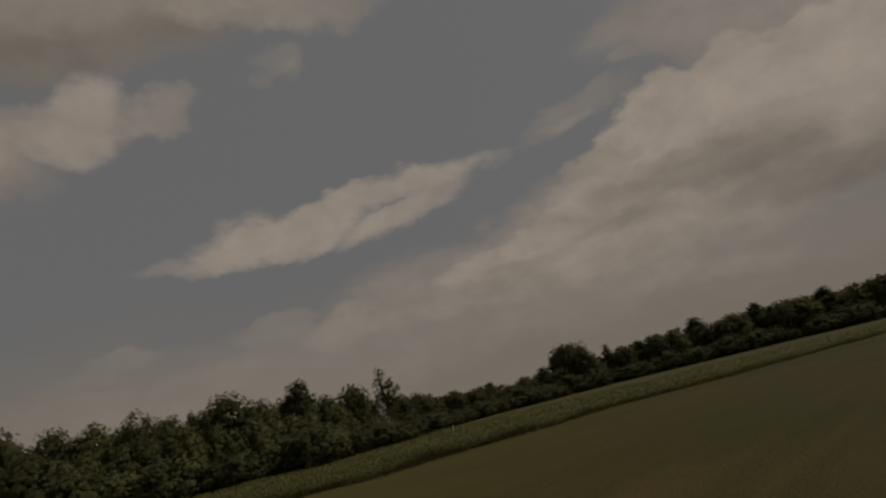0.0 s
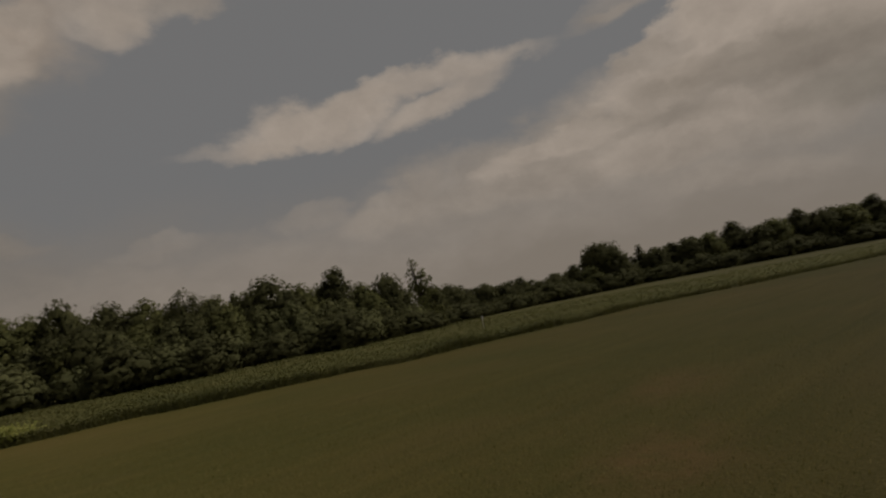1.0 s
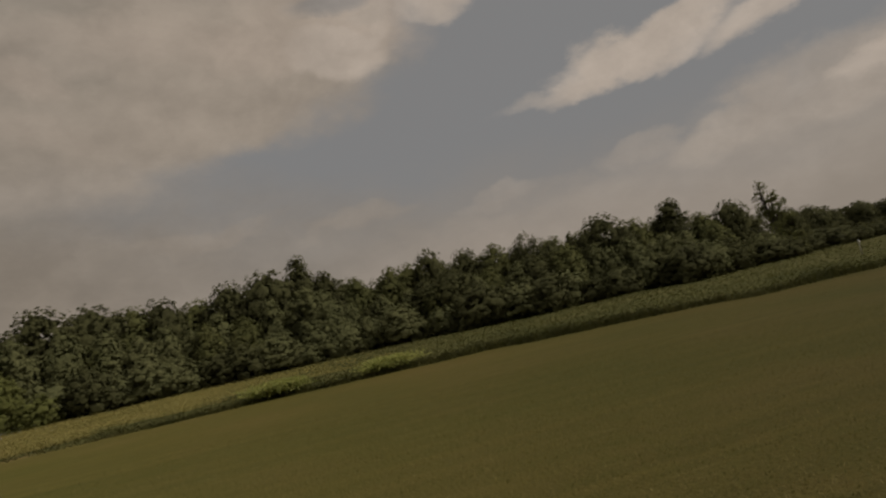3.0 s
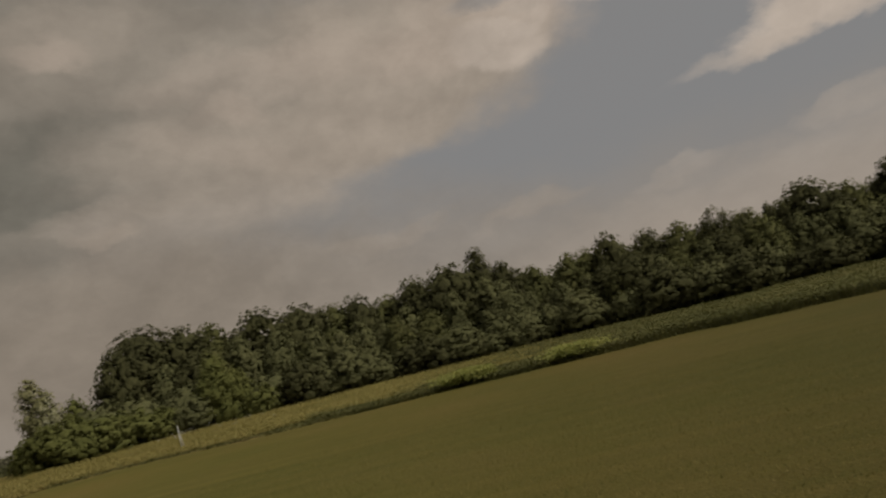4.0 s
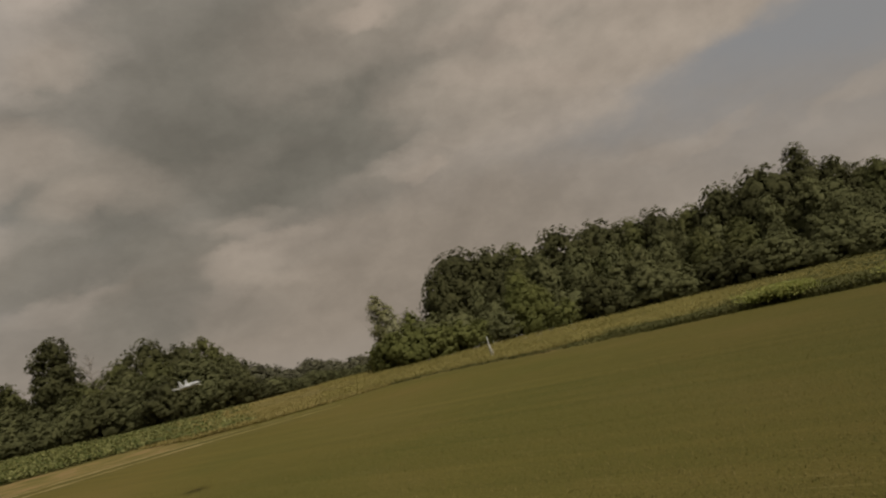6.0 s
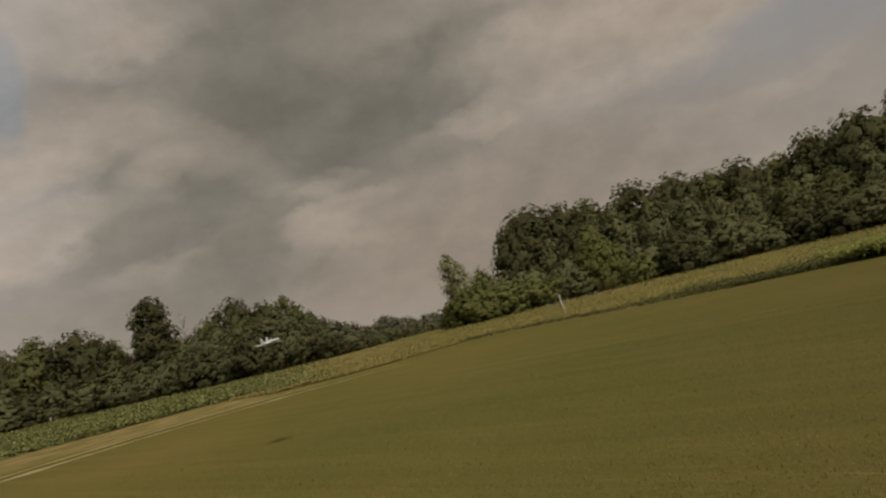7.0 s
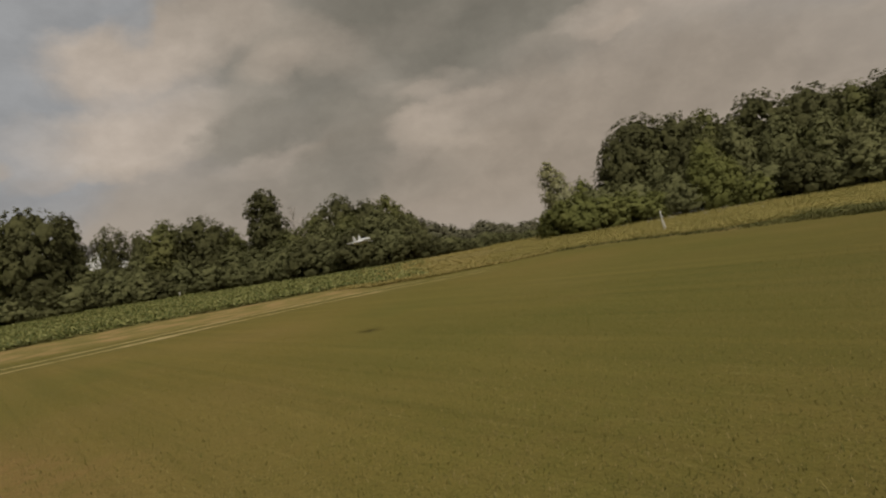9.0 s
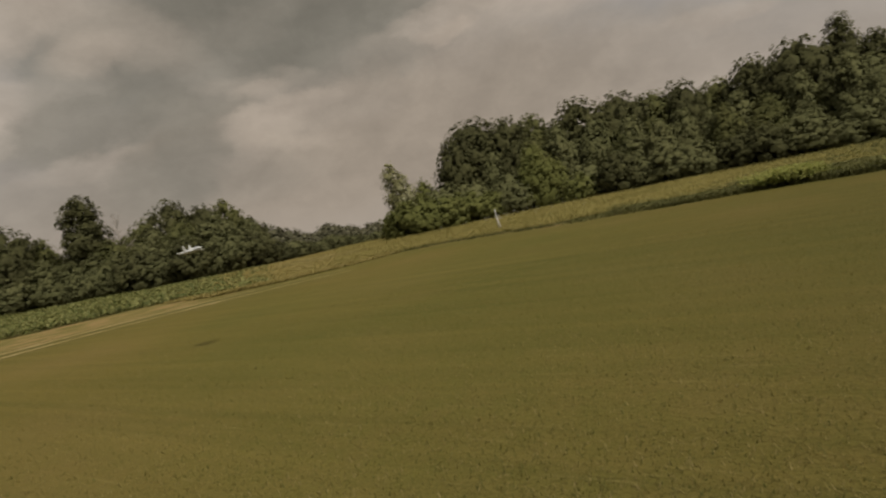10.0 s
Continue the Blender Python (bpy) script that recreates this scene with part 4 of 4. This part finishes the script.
for i in range(16):
    az = -38.5 - i * 2.6 + rng_fill.uniform(-0.6, 0.6)
    if not -66 < az < -61.5:
        plant((BRUSH + [MAPLES[1]])[rng_fill.randrange(4)], az, float(tree_start(az)) + rng_fill.uniform(4, 7), rng_fill.uniform(6.4, 8.4), rng_fill.uniform(1.1, 1.4), group="trees of the hedge")
for i in range(24):
    az = -38.0 - i * 1.75 + rng_fill.uniform(-0.5, 0.5)
    plant(BRUSH[rng_fill.randrange(3)], az, float(tree_start(az)) + rng_fill.uniform(1.5, 3.5), rng_fill.uniform(4.6, 6.4), rng_fill.uniform(1.3, 1.7), group="young trees along the hedge")
for i in range(20):
    az = -23.8 - i * 0.66
    el = float(np.interp(az, (-36.5, -34.5, -33.3, -31.7, -30.2, -28.7, -27.4, -26, -24), (1.4, 0.8, 0.2, 0.95, 0.65, 0.1, 0.4, 0.1, 0.1))) + (0.1, -0.1, 0.05)[i % 3]
    d = way(az) * 125
    sunk = ground_z(d.x, d.y)
    r = 140 - i * 2.2
    plant(FARS[i % 2], az, r, high(r, el) - sunk, 1.5, group="trees of the far row")
    plant(SHRUBS[i % 2], az + 0.3, r - 7, (high(r, el) - sunk) * 0.55, 1.9, group="shrubs along the far row")
for i in range(7):
    plant(SHRUBS[(0, 1, 0)[i % 3]], -58.5 - i * 1.6, 84, 3.4 + 0.5 * (i % 2), 1.5, group="shrubs along the hedge")
for i in range(9):
    plant(SHRUBS[(1, 0, 1)[i % 3]], -60.5 - i * 1.15, 87 + (i % 3), 4.6 + 0.5 * (i % 3), 1.25, group="shrubs along the hedge")
for az, r, el, k in ((-48.0, 90, 3.5, 1), (-49.6, 91, 3.6, 2), (-47.2, 88, 3.8, 0)):
    plant(BRUSH[k], az, r, high(r, el), 1.3, group="young trees along the hedge")
# models stand where they were first planted
for ob, m in made:
    ob.matrix_basis = m


def dead_tree(az, r, height):
    rng = random.Random(8)
    bm = bmesh.new()
    tube(bm, [(0, 0, -0.1), (0.1, 0, height * 0.35), (-0.1, 0.1, height * 0.7), (0.1, 0, height)], [0.16, 0.13, 0.08, 0.02], 7)
    trunk = bm_mesh("trunk", bm, BARK_PALE, True)
    d = way(az)
    root = tagged(new("dead_tree"), "bare pale dead tree in the hedge", "tree")
    root.matrix_basis = pose(d.x * r, d.y * r, ground_z(d.x * r, d.y * r))
    part("trunk", trunk, root)
    for i in range(18):
        z = height * (0.42 + 0.032 * i)
        a = i * 2.4
        reach = 2.0 * (1.15 - i / 22)
        p = [Vector((0, 0, z))]
        for k in range(3):
            p.append(p[-1] + Vector((math.cos(a) * reach / 3, math.sin(a) * reach / 3, reach * rng.uniform(0.15, 0.4))))
        bm = bmesh.new()
        tube(bm, p, [0.055, 0.04, 0.025, 0.01], 5)
        for k in (1, 2):
            tip = p[k] + Vector((rng.uniform(-0.5, 0.5), rng.uniform(-0.5, 0.5), rng.uniform(0.3, 0.7)))
            tube(bm, [p[k], tip], [0.025, 0.008], 4)
        part("branch", bm_mesh("branch", bm, BARK_PALE, True), root)


dead_tree(-48.4, 84, high(84, 5.3))


# ---------------------------------------------------------------- rough growth
def blades(rng, xy, height, width, count, droop=0.5, corners=3):
    """Tapered blades in tufts: an array of triangles."""
    k = len(xy) * count
    base = np.repeat(xy, count, 0) + rng.normal(0, 0.10, (k, 2))
    h = np.repeat(height, count) * rng.uniform(0.35, 1.1, k)
    a = rng.uniform(0, math.tau, k)
    out = np.stack((np.cos(a), np.sin(a)), 1)
    side = np.stack((-out[:, 1], out[:, 0]), 1) * (width * rng.uniform(0.6, 1.4, (k, 1)))
    lean = out * (h * rng.uniform(0.05, droop, k))[:, None]
    z = relief(base[:, 0], base[:, 1])[:, None] - 0.01
    p0 = np.concatenate((base - side * 0.5, z), 1)
    p1 = np.concatenate((base + side * 0.5, z), 1)
    mid = base + lean * 0.45
    p2 = np.concatenate((mid + side * 0.55, z + (h * 0.6)[:, None]), 1)
    p3 = np.concatenate((base + lean, z + h[:, None]), 1)
    if corners == 3:
        return np.stack((p0, p1, p3), 1).reshape(-1, 3)
    return np.stack((p0, p1, p2, p3), 1).reshape(-1, 3)


def scatter(rng, count, az0, az1, near, far, power=1.0):
    """Plan points between two bearings and two distance curves; power > 1 crowds them to the near side."""
    az = rng.uniform(az0, az1, count)
    f = rng.uniform(0, 1, count) ** power
    n_, f_ = near(az), far(az)
    r = n_ + (f_ - n_) * f
    a = np.radians(az)
    return np.stack((np.sin(a) * r, np.cos(a) * r), 1), az, r


def stuff(name, data, label, category):
    return tagged(new(name, data), label, category, kind="stuff")


rng_w = np.random.default_rng(3)
deep = lambda a: np.minimum(tree_start(a) + 1.0, lawn_end(a) + 55)
edge_far = lambda a: lawn_end(a) + 5.0
ragged = lambda p: 0.5 + 0.5 * np.sin(p[:, 0] * 0.9 + 1.3 * np.sin(p[:, 1] * 0.7)) * np.sin(p[:, 1] * 0.6 + p[:, 0] * 0.23)


UP = np.array([(0.0, 0.0, 1.0)])


def leafy(rng, xy, height, size, per):
    """Low leafy growth: small leaves in mounds of the given heights, mostly facing up."""
    base = np.repeat(xy, per, 0) + rng.normal(0, 0.16, (len(xy) * per, 2))
    z = np.repeat(height, per) * rng.uniform(0.25, 1.0, len(base)) ** 0.6
    c = np.concatenate((base, (z + relief(base[:, 0], base[:, 1]))[:, None]), 1)
    out = np.tile(np.array((0.0, 0.0, 0.7)), (len(base), 1))
    return leaf_cards(rng, c, size, out, corners=3, loose=0.55)


def edge_height(xy, az):
    return 0.15 + 0.22 * ragged(xy) * np.clip((az + 20) / 30, 0.3, 1) + 0.16 * np.clip((az - 10) / 20, 0, 1)


xy, az, r = scatter(rng_w, 8000, -31, 96, lawn_end, edge_far, 1.2)
green = rng_w.random(len(az)) < np.clip(0.25 + (az + 8) / 14, 0.25, 1)
xy, az = xy[green], az[green]
stuff("weeds", quads_mesh("weeds", blades(rng_w, xy, edge_height(xy, az), 0.024, 9, 1.6), WEED, 3), "tall unmown green weeds along the lawn's edge", "weeds")
xy, az, r = scatter(rng_w, 13000, -31, 96, lambda a: lawn_end(a) + 0.15, edge_far, 1.3)
green = rng_w.random(len(az)) < np.clip(0.2 + (az + 8) / 14, 0.2, 1)
xy, az = xy[green], az[green]
stuff("weeds", quads_mesh("weeds", leafy(rng_w, xy, edge_height(xy, az) * np.where(az < -5, 0.45, 1.05), 0.042, 12), WEED, 3, UP, 0.12), "low leafy weeds along the lawn's edge", "weeds")
meadow = lambda a: np.clip((16 - a) / 16, 0, 1)           # yellower, smoother meadow towards the farm track
xy, az, r = scatter(rng_w, 9000, -31, 98, lambda a: lawn_end(a) + 3, deep, 1.3)
hgt = (0.10 + 0.24 * ragged(xy * 0.35) ** 1.5) * (1 - 0.4 * meadow(az))
thin_out = rng_w.random(len(az)) > meadow(az) * 0.93
stuff("weeds", quads_mesh("weeds", blades(rng_w, xy[thin_out], hgt[thin_out], 0.03, 9, 1.7), WEED, 3), "rough green and yellow weeds before the trees", "weeds")
xy, az, r = scatter(rng_w, 17000, -31, 98, lambda a: lawn_end(a) + 3, deep, 1.2)
hgt = (0.10 + 0.22 * ragged(xy * 0.35) ** 1.5) * (1 - 0.4 * meadow(az))
thin_out = rng_w.random(len(az)) > meadow(az) * 0.93
stuff("weeds", quads_mesh("weeds", leafy(rng_w, xy[thin_out], hgt[thin_out], 0.058, 11), WEED, 3, UP, 0.12), "leafy rough growth before the trees", "weeds")
xy, az, r = scatter(rng_w, 14000, -31, 20, lambda a: lawn_end(a) + np.interp(a, (-12, -2), (0.4, 3.0)), deep, 1.1)
thin_out = rng_w.random(len(az)) < np.clip(0.15 + meadow(az), 0, 1)
xy = xy[thin_out]
stuff("dry_grass", quads_mesh("dry_grass", leafy(rng_w, xy, 0.16 + 0.14 * rng_w.random(len(xy)), 0.040, 12), MEADOW, 3, UP, 0.12), "yellow-green meadow grass among the weeds", "dry grass")
# lush patches at the lawn's edge
for az_c, spread_, depth, count in ((9.2, 2.0, 1.8, 560), (19.4, 2.2, 1.6, 380)):
    a_ = rng_w.normal(az_c, spread_ / 2, count)
    r_ = lawn_end(a_) + np.abs(rng_w.normal(0.8, depth / 2.5, count))
    xy = np.stack((np.sin(np.radians(a_)) * r_, np.cos(np.radians(a_)) * r_), 1)
    stuff("lush_weeds", quads_mesh("lush_weeds", leafy(rng_w, xy, 0.34 + 0.34 * rng_w.random(count), 0.055, 18), WEED_LUSH, 3, UP, 0.15), "bright leafy green weeds in a thick patch", "weeds")
# yellow field margin beside the track and beyond
margin_near = lambda a: np.interp(a, (-47, -42, -36, -29, -25), (37, 31.5, 30.5, 31.5, 33.5))
xy, az, r = scatter(rng_w, 16000, -45.5, -25, margin_near, lambda a: np.minimum(tree_start(a) + 2, 120), 1.5)
stuff("dry_grass", quads_mesh("dry_grass", leafy(rng_w, xy, 0.05 + 0.11 * rng_w.random(len(xy)) * (0.5 + ragged(xy * 0.5)), 0.050, 9), MEADOW_PALE, 3, UP, 0.12), "yellow dry grass along the field margin", "dry grass")
xy, az, r = scatter(rng_w, 900, -44, -25, margin_near, lambda a: margin_near(a) + 14, 1.3)
stuff("dry_grass", quads_mesh("dry_grass", blades(rng_w, xy, 0.10 + 0.12 * rng_w.random(len(xy)), 0.03, 12, 1.4), WEED_DRY, 3), "straw-coloured tufts in the field margin", "dry grass")


xy, az, r = scatter(rng_w, 600, -36.5, -28, lambda a: np.interp(a, (-37, -28), (45, 41.0)), lambda a: np.interp(a, (-37, -28), (55, 46.0)), 1.2)
stuff("dry_grass", quads_mesh("dry_grass", blades(rng_w, xy, 0.22 + 0.18 * rng_w.random(len(xy)), 0.016, 22, 1.1), WEED_DRY, 3), "tall straw-yellow grass at the end of the track", "dry grass")
xy, az, r = scatter(rng_w, 70, -21, -7, lambda a: lawn_end(a) + 12, lambda a: tree_start(a) - 2, 0.7)
stuff("flower_heads", quads_mesh("flower_heads", leafy(rng_w, xy, 0.42 + 0.2 * rng_w.random(len(xy)), 0.028, 7), WEATHERED, 3, UP), "pale flower heads scattered in the meadow", "flowers")
xy, az, r = scatter(rng_w, 5000, -90, -36, lambda a: tree_start(a) + 0.5, lambda a: tree_start(a) + 6, 1.0)
stuff("undergrowth", quads_mesh("undergrowth", leafy(rng_w, xy, 0.7 + 0.7 * rng_w.random(len(xy)), 0.13, 10), LEAF_DARK, 3), "dark tangled undergrowth at the hedge's foot", "undergrowth")


xy, az, r = scatter(rng_w, 5200, 53, 104, lambda a: tree_start(a) - 0.6, lambda a: tree_start(a) + 10, 1.0)
stuff("undergrowth", quads_mesh("undergrowth", leafy(rng_w, xy, (1.2 + 1.2 * rng_w.random(len(xy))) * np.clip(r / 100, 0.8, 1.6), 0.26, 9), LEAF_DARK, 3), "dark tangled undergrowth at the far row's foot", "undergrowth")
xy, az, r = scatter(rng_w, 7000, -19, 58, lambda a: tree_start(a) - 0.4, lambda a: tree_start(a) + 9, 1.0)
stuff("undergrowth", quads_mesh("undergrowth", leafy(rng_w, xy, (1.3 + 0.8 * rng_w.random(len(xy))) * np.clip(r / 62, 1, 1.4), 0.14, 9), LEAF_DARK, 3), "dark tangled undergrowth at the wood's foot", "undergrowth")


def crop_field():
    rng = np.random.default_rng(9)
    pts, az, r = scatter(rng, 11000, -88, -37, crop_near, lambda a: tree_start(a) - 3, 1.3)
    keep = rng.random(len(pts)) < np.interp(az, (-60, -47, -42, -38), (1.0, 0.9, 0.35, 0.1)) * np.clip(0.35 + ragged(pts * 0.4) + (r - crop_near(az)) / 8, 0, 1)
    pts, az = pts[keep], az[keep]
    k = 15
    base = np.repeat(pts, k, 0)
    a = rng.uniform(0, math.tau, len(base))
    d = rng.uniform(0.05, 0.45, len(base))
    z = rng.uniform(0.10, 0.42, len(base)) * np.repeat((0.5 + 0.5 * ragged(pts * 0.45) + 0.3 * rng.random(len(pts))) * np.interp(az, (-60, -40), (1.0, 0.6)), k)
    c = np.stack((base[:, 0] + np.cos(a) * d, base[:, 1] + np.sin(a) * d, z + relief(base[:, 0], base[:, 1])), 1)
    out = np.stack((np.cos(a) * 0.5, np.sin(a) * 0.5, np.ones(len(a))), 1)
    return quads_mesh("crop", leaf_cards(rng, c, 0.085, out, 0.15, corners=3), CROP, 3)


stuff("crop_plants", crop_field(), "rows of broad-leaved green crop plants", "crop")


def near_lawn():
    rng = np.random.default_rng(21)
    count = 115000
    az = rng.uniform(-82, 92, count)
    r = 2.6 + 13.0 * rng.uniform(0, 1, count) ** 1.7
    a = np.radians(az)
    xy = np.stack((np.sin(a) * r, np.cos(a) * r), 1)
    h = 0.022 + 0.034 * rng.random(count) ** 2
    return quads_mesh("grass", blades(rng, xy, h, 0.008, 2, 1.4), BLADE, 3)


stuff("grass", near_lawn(), "short mown grass with dry blades", "grass")


# ---------------------------------------------------------------- things in the field
def lathe_post(radius, height, mat):
    bm = bmesh.new()
    tube(bm, [(0, 0, -0.05), (0, 0, height - 0.02), (0, 0, height)], [radius, radius, radius * 0.7], 12)
    return bm_mesh("pole", bm, mat, True)


marker = tagged(new("marker_post"), "weathered white marker post with a leaning brace in the weeds", "post")
marker.matrix_basis = pose(-8.68, 31.73, ground_z(-8.68, 31.73), 0, -3, 0)
part("pole", lathe_post(0.026, 1.18, WEATHERED), marker)
bm = bmesh.new()
tube(bm, [(0.15, 0.03, -0.05), (0.02, 0.03, 0.75)], [0.014, 0.013], 8)
part("brace", bm_mesh("brace", bm, WEATHERED, True), marker, "thin white brace")
bm = bmesh.new()
box(bm, (0.046, 0.046, 0.04), (0, 0, 1.19), 0.008)
part("cap", bm_mesh("cap", bm, WEATHERED), marker)

for az, r, hgt in ((60.3, 46, 1.02), (-58.8, 80, 0.8)):
    d = way(az)
    stake = tagged(new("stake"), "small weathered white stake standing in the rough growth", "stake", group="white stakes")
    stake.matrix_basis = pose(d.x * r, d.y * r, ground_z(d.x * r, d.y * r))
    part("pole", lathe_post(0.03, hgt, WEATHERED), stake)
    bm = bmesh.new()
    box(bm, (0.10, 0.02, 0.12), (0, -0.06, hgt - 0.14), 0.006)
    part("plate", bm_mesh("plate", bm, WEATHERED), stake, "small white plate")


def house(az, r):
    root = tagged(new("house"), "white clapboard farmhouse glimpsed behind the hedge trees", "house")
    d = way(az)
    root.matrix_basis = pose(d.x * r, d.y * r, ground_z(d.x * r, d.y * r) - 0.1, 0, 0, -az + 18)
    w, dp, eave, ridge = 8.0, 10.0, 6.2, 9.4
    t = 0.25
    for y0, y1, x0, x1 in ((-dp / 2, -dp / 2 + t, -w / 2, w / 2), (dp / 2 - t, dp / 2, -w / 2, w / 2), (-dp / 2 + t, dp / 2 - t, -w / 2, -w / 2 + t), (-dp / 2 + t, dp / 2 - t, w / 2 - t, w / 2)):
        bm = bmesh.new()
        if x1 - x0 > 1:      # gable wall
            prof = [(-w / 2, 0), (w / 2, 0), (w / 2, eave), (0, ridge), (-w / 2, eave)]
            a = [bm.verts.new((x, y0, z)) for x, z in prof]
            b = [bm.verts.new((x, y1, z)) for x, z in prof]
            bm.faces.new(a), bm.faces.new(list(reversed(b)))
            for i in range(5):
                bm.faces.new((a[i], b[i], b[(i + 1) % 5], a[(i + 1) % 5]))
            bmesh.ops.recalc_face_normals(bm, faces=bm.faces)
        else:
            box(bm, (x1 - x0, y1 - y0, eave), ((x0 + x1) / 2, (y0 + y1) / 2, eave / 2))
        part("wall", bm_mesh("wall", bm, WHITE), root)
    for s in (-1, 1):
        bm = bmesh.new()
        run = math.hypot(w / 2 + 0.4, ridge - eave + 0.3)
        box(bm, (run, dp + 0.8, 0.18))
        me = bm_mesh("roof", bm, SHINGLE)
        ang = math.atan2(ridge - eave, w / 2)
        me.transform(Matrix.Translation((s * (w / 4 + 0.12), 0, (ridge + eave) / 2 + 0.1)) @ Matrix.Rotation(s * ang, 4, "Y"))
        part("roof", me, root)
    for z in (1.8, 4.6):
        for x in (-2, 2):
            bm = bmesh.new()
            box(bm, (1.1, 0.08, 1.6), (x, -dp / 2 - 0.045, z), 0.01)
            frame_ = part("window", bm_mesh("window", bm, WHITE), root)
            bm = bmesh.new()
            box(bm, (0.9, 0.03, 1.4), (x, -dp / 2 - 0.10, z))
            part("pane", bm_mesh("pane", bm, GLASS), frame_)


house(-65.0, 106)

# ---------------------------------------------------------------- model jet
def slab(bm, outline, thick, lift=0.0):
    """A thin tapered panel from a plan outline."""
    a = [bm.verts.new((x, y, lift + thick / 2)) for x, y in outline]
    b = [bm.verts.new((x, y, lift - thick / 2)) for x, y in outline]
    bm.faces.new(a), bm.faces.new(list(reversed(b)))
    for i in range(len(outline)):
        j = (i + 1) % len(outline)
        bm.faces.new((a[i], b[i], b[j], a[j]))
    bmesh.ops.recalc_face_normals(bm, faces=bm.faces)


def model_jet(m):
    root = tagged(new("model_jet"), "small white foam model jet flying low over the lawn", "model aircraft")
    root.matrix_basis = m
    bm = bmesh.new()
    tube(bm, [(0, 0.52, 0.0), (0, 0.46, 0.005), (0, 0.34, 0.012), (0, 0.15, 0.015), (0, -0.15, 0.01), (0, -0.36, 0.005)], [0.004, 0.022, 0.040, 0.055, 0.058, 0.045], 14)
    part("fuselage", bm_mesh("fuselage", bm, FOAM, True), root)
    bm = bmesh.new()
    tube(bm, [(0, 0.36, 0.035), (0, 0.28, 0.058), (0, 0.18, 0.062), (0, 0.08, 0.045)], [0.006, 0.026, 0.028, 0.008], 10)
    part("canopy", bm_mesh("canopy", bm, CANOPY, True), root, "dark smoked canopy")
    for s in (-1, 1):
        bm = bmesh.new()
        slab(bm, [(s * 0.04, 0.16), (s * 0.36, -0.10), (s * 0.36, -0.17), (s * 0.04, -0.16)], 0.012)
        part("wing", bm_mesh("wing", bm, FOAM), root)
        bm = bmesh.new()
        slab(bm, [(s * 0.05, -0.22), (s * 0.20, -0.34), (s * 0.20, -0.40), (s * 0.05, -0.38)], 0.009)
        part("tailplane", bm_mesh("tailplane", bm, FOAM), root)
        bm = bmesh.new()
        slab(bm, [(-0.16, 0.03), (-0.30, 0.19), (-0.36, 0.19), (-0.36, 0.03)], 0.009)
        me = bm_mesh("fin", bm, FOAM)
        me.transform(Matrix.Translation((s * 0.06, 0, 0)) @ Matrix.Rotation(radians(s * 8), 4, "Y") @ Matrix(((0, 0, 1, 0), (1, 0, 0, 0), (0, 1, 0, 0), (0, 0, 0, 1))))
        part("fin", me, root)
        bm = bmesh.new()
        tube(bm, [(s * 0.055, 0.10, -0.01), (s * 0.055, -0.02, -0.01), (s * 0.045, -0.38, 0.0)], [0.03, 0.036, 0.03], 10)
        part("intake", bm_mesh("intake", bm, FOAM, True), root)
    bm = bmesh.new()
    tube(bm, [(0, -0.35, 0.004), (0, -0.41, 0.004)], [0.040, 0.034], 12)
    part("nozzle", bm_mesh("nozzle", bm, GREY_PAINT, True), root, "dark grey nozzle")


jet = Vector((0.63, -0.04, EYE[2])) + way(-43.4, 1.15) * 12.5
model_jet(pose(*jet, 3, -2, -112) @ Matrix.Diagonal((0.74, 0.74, 0.74, 1)))
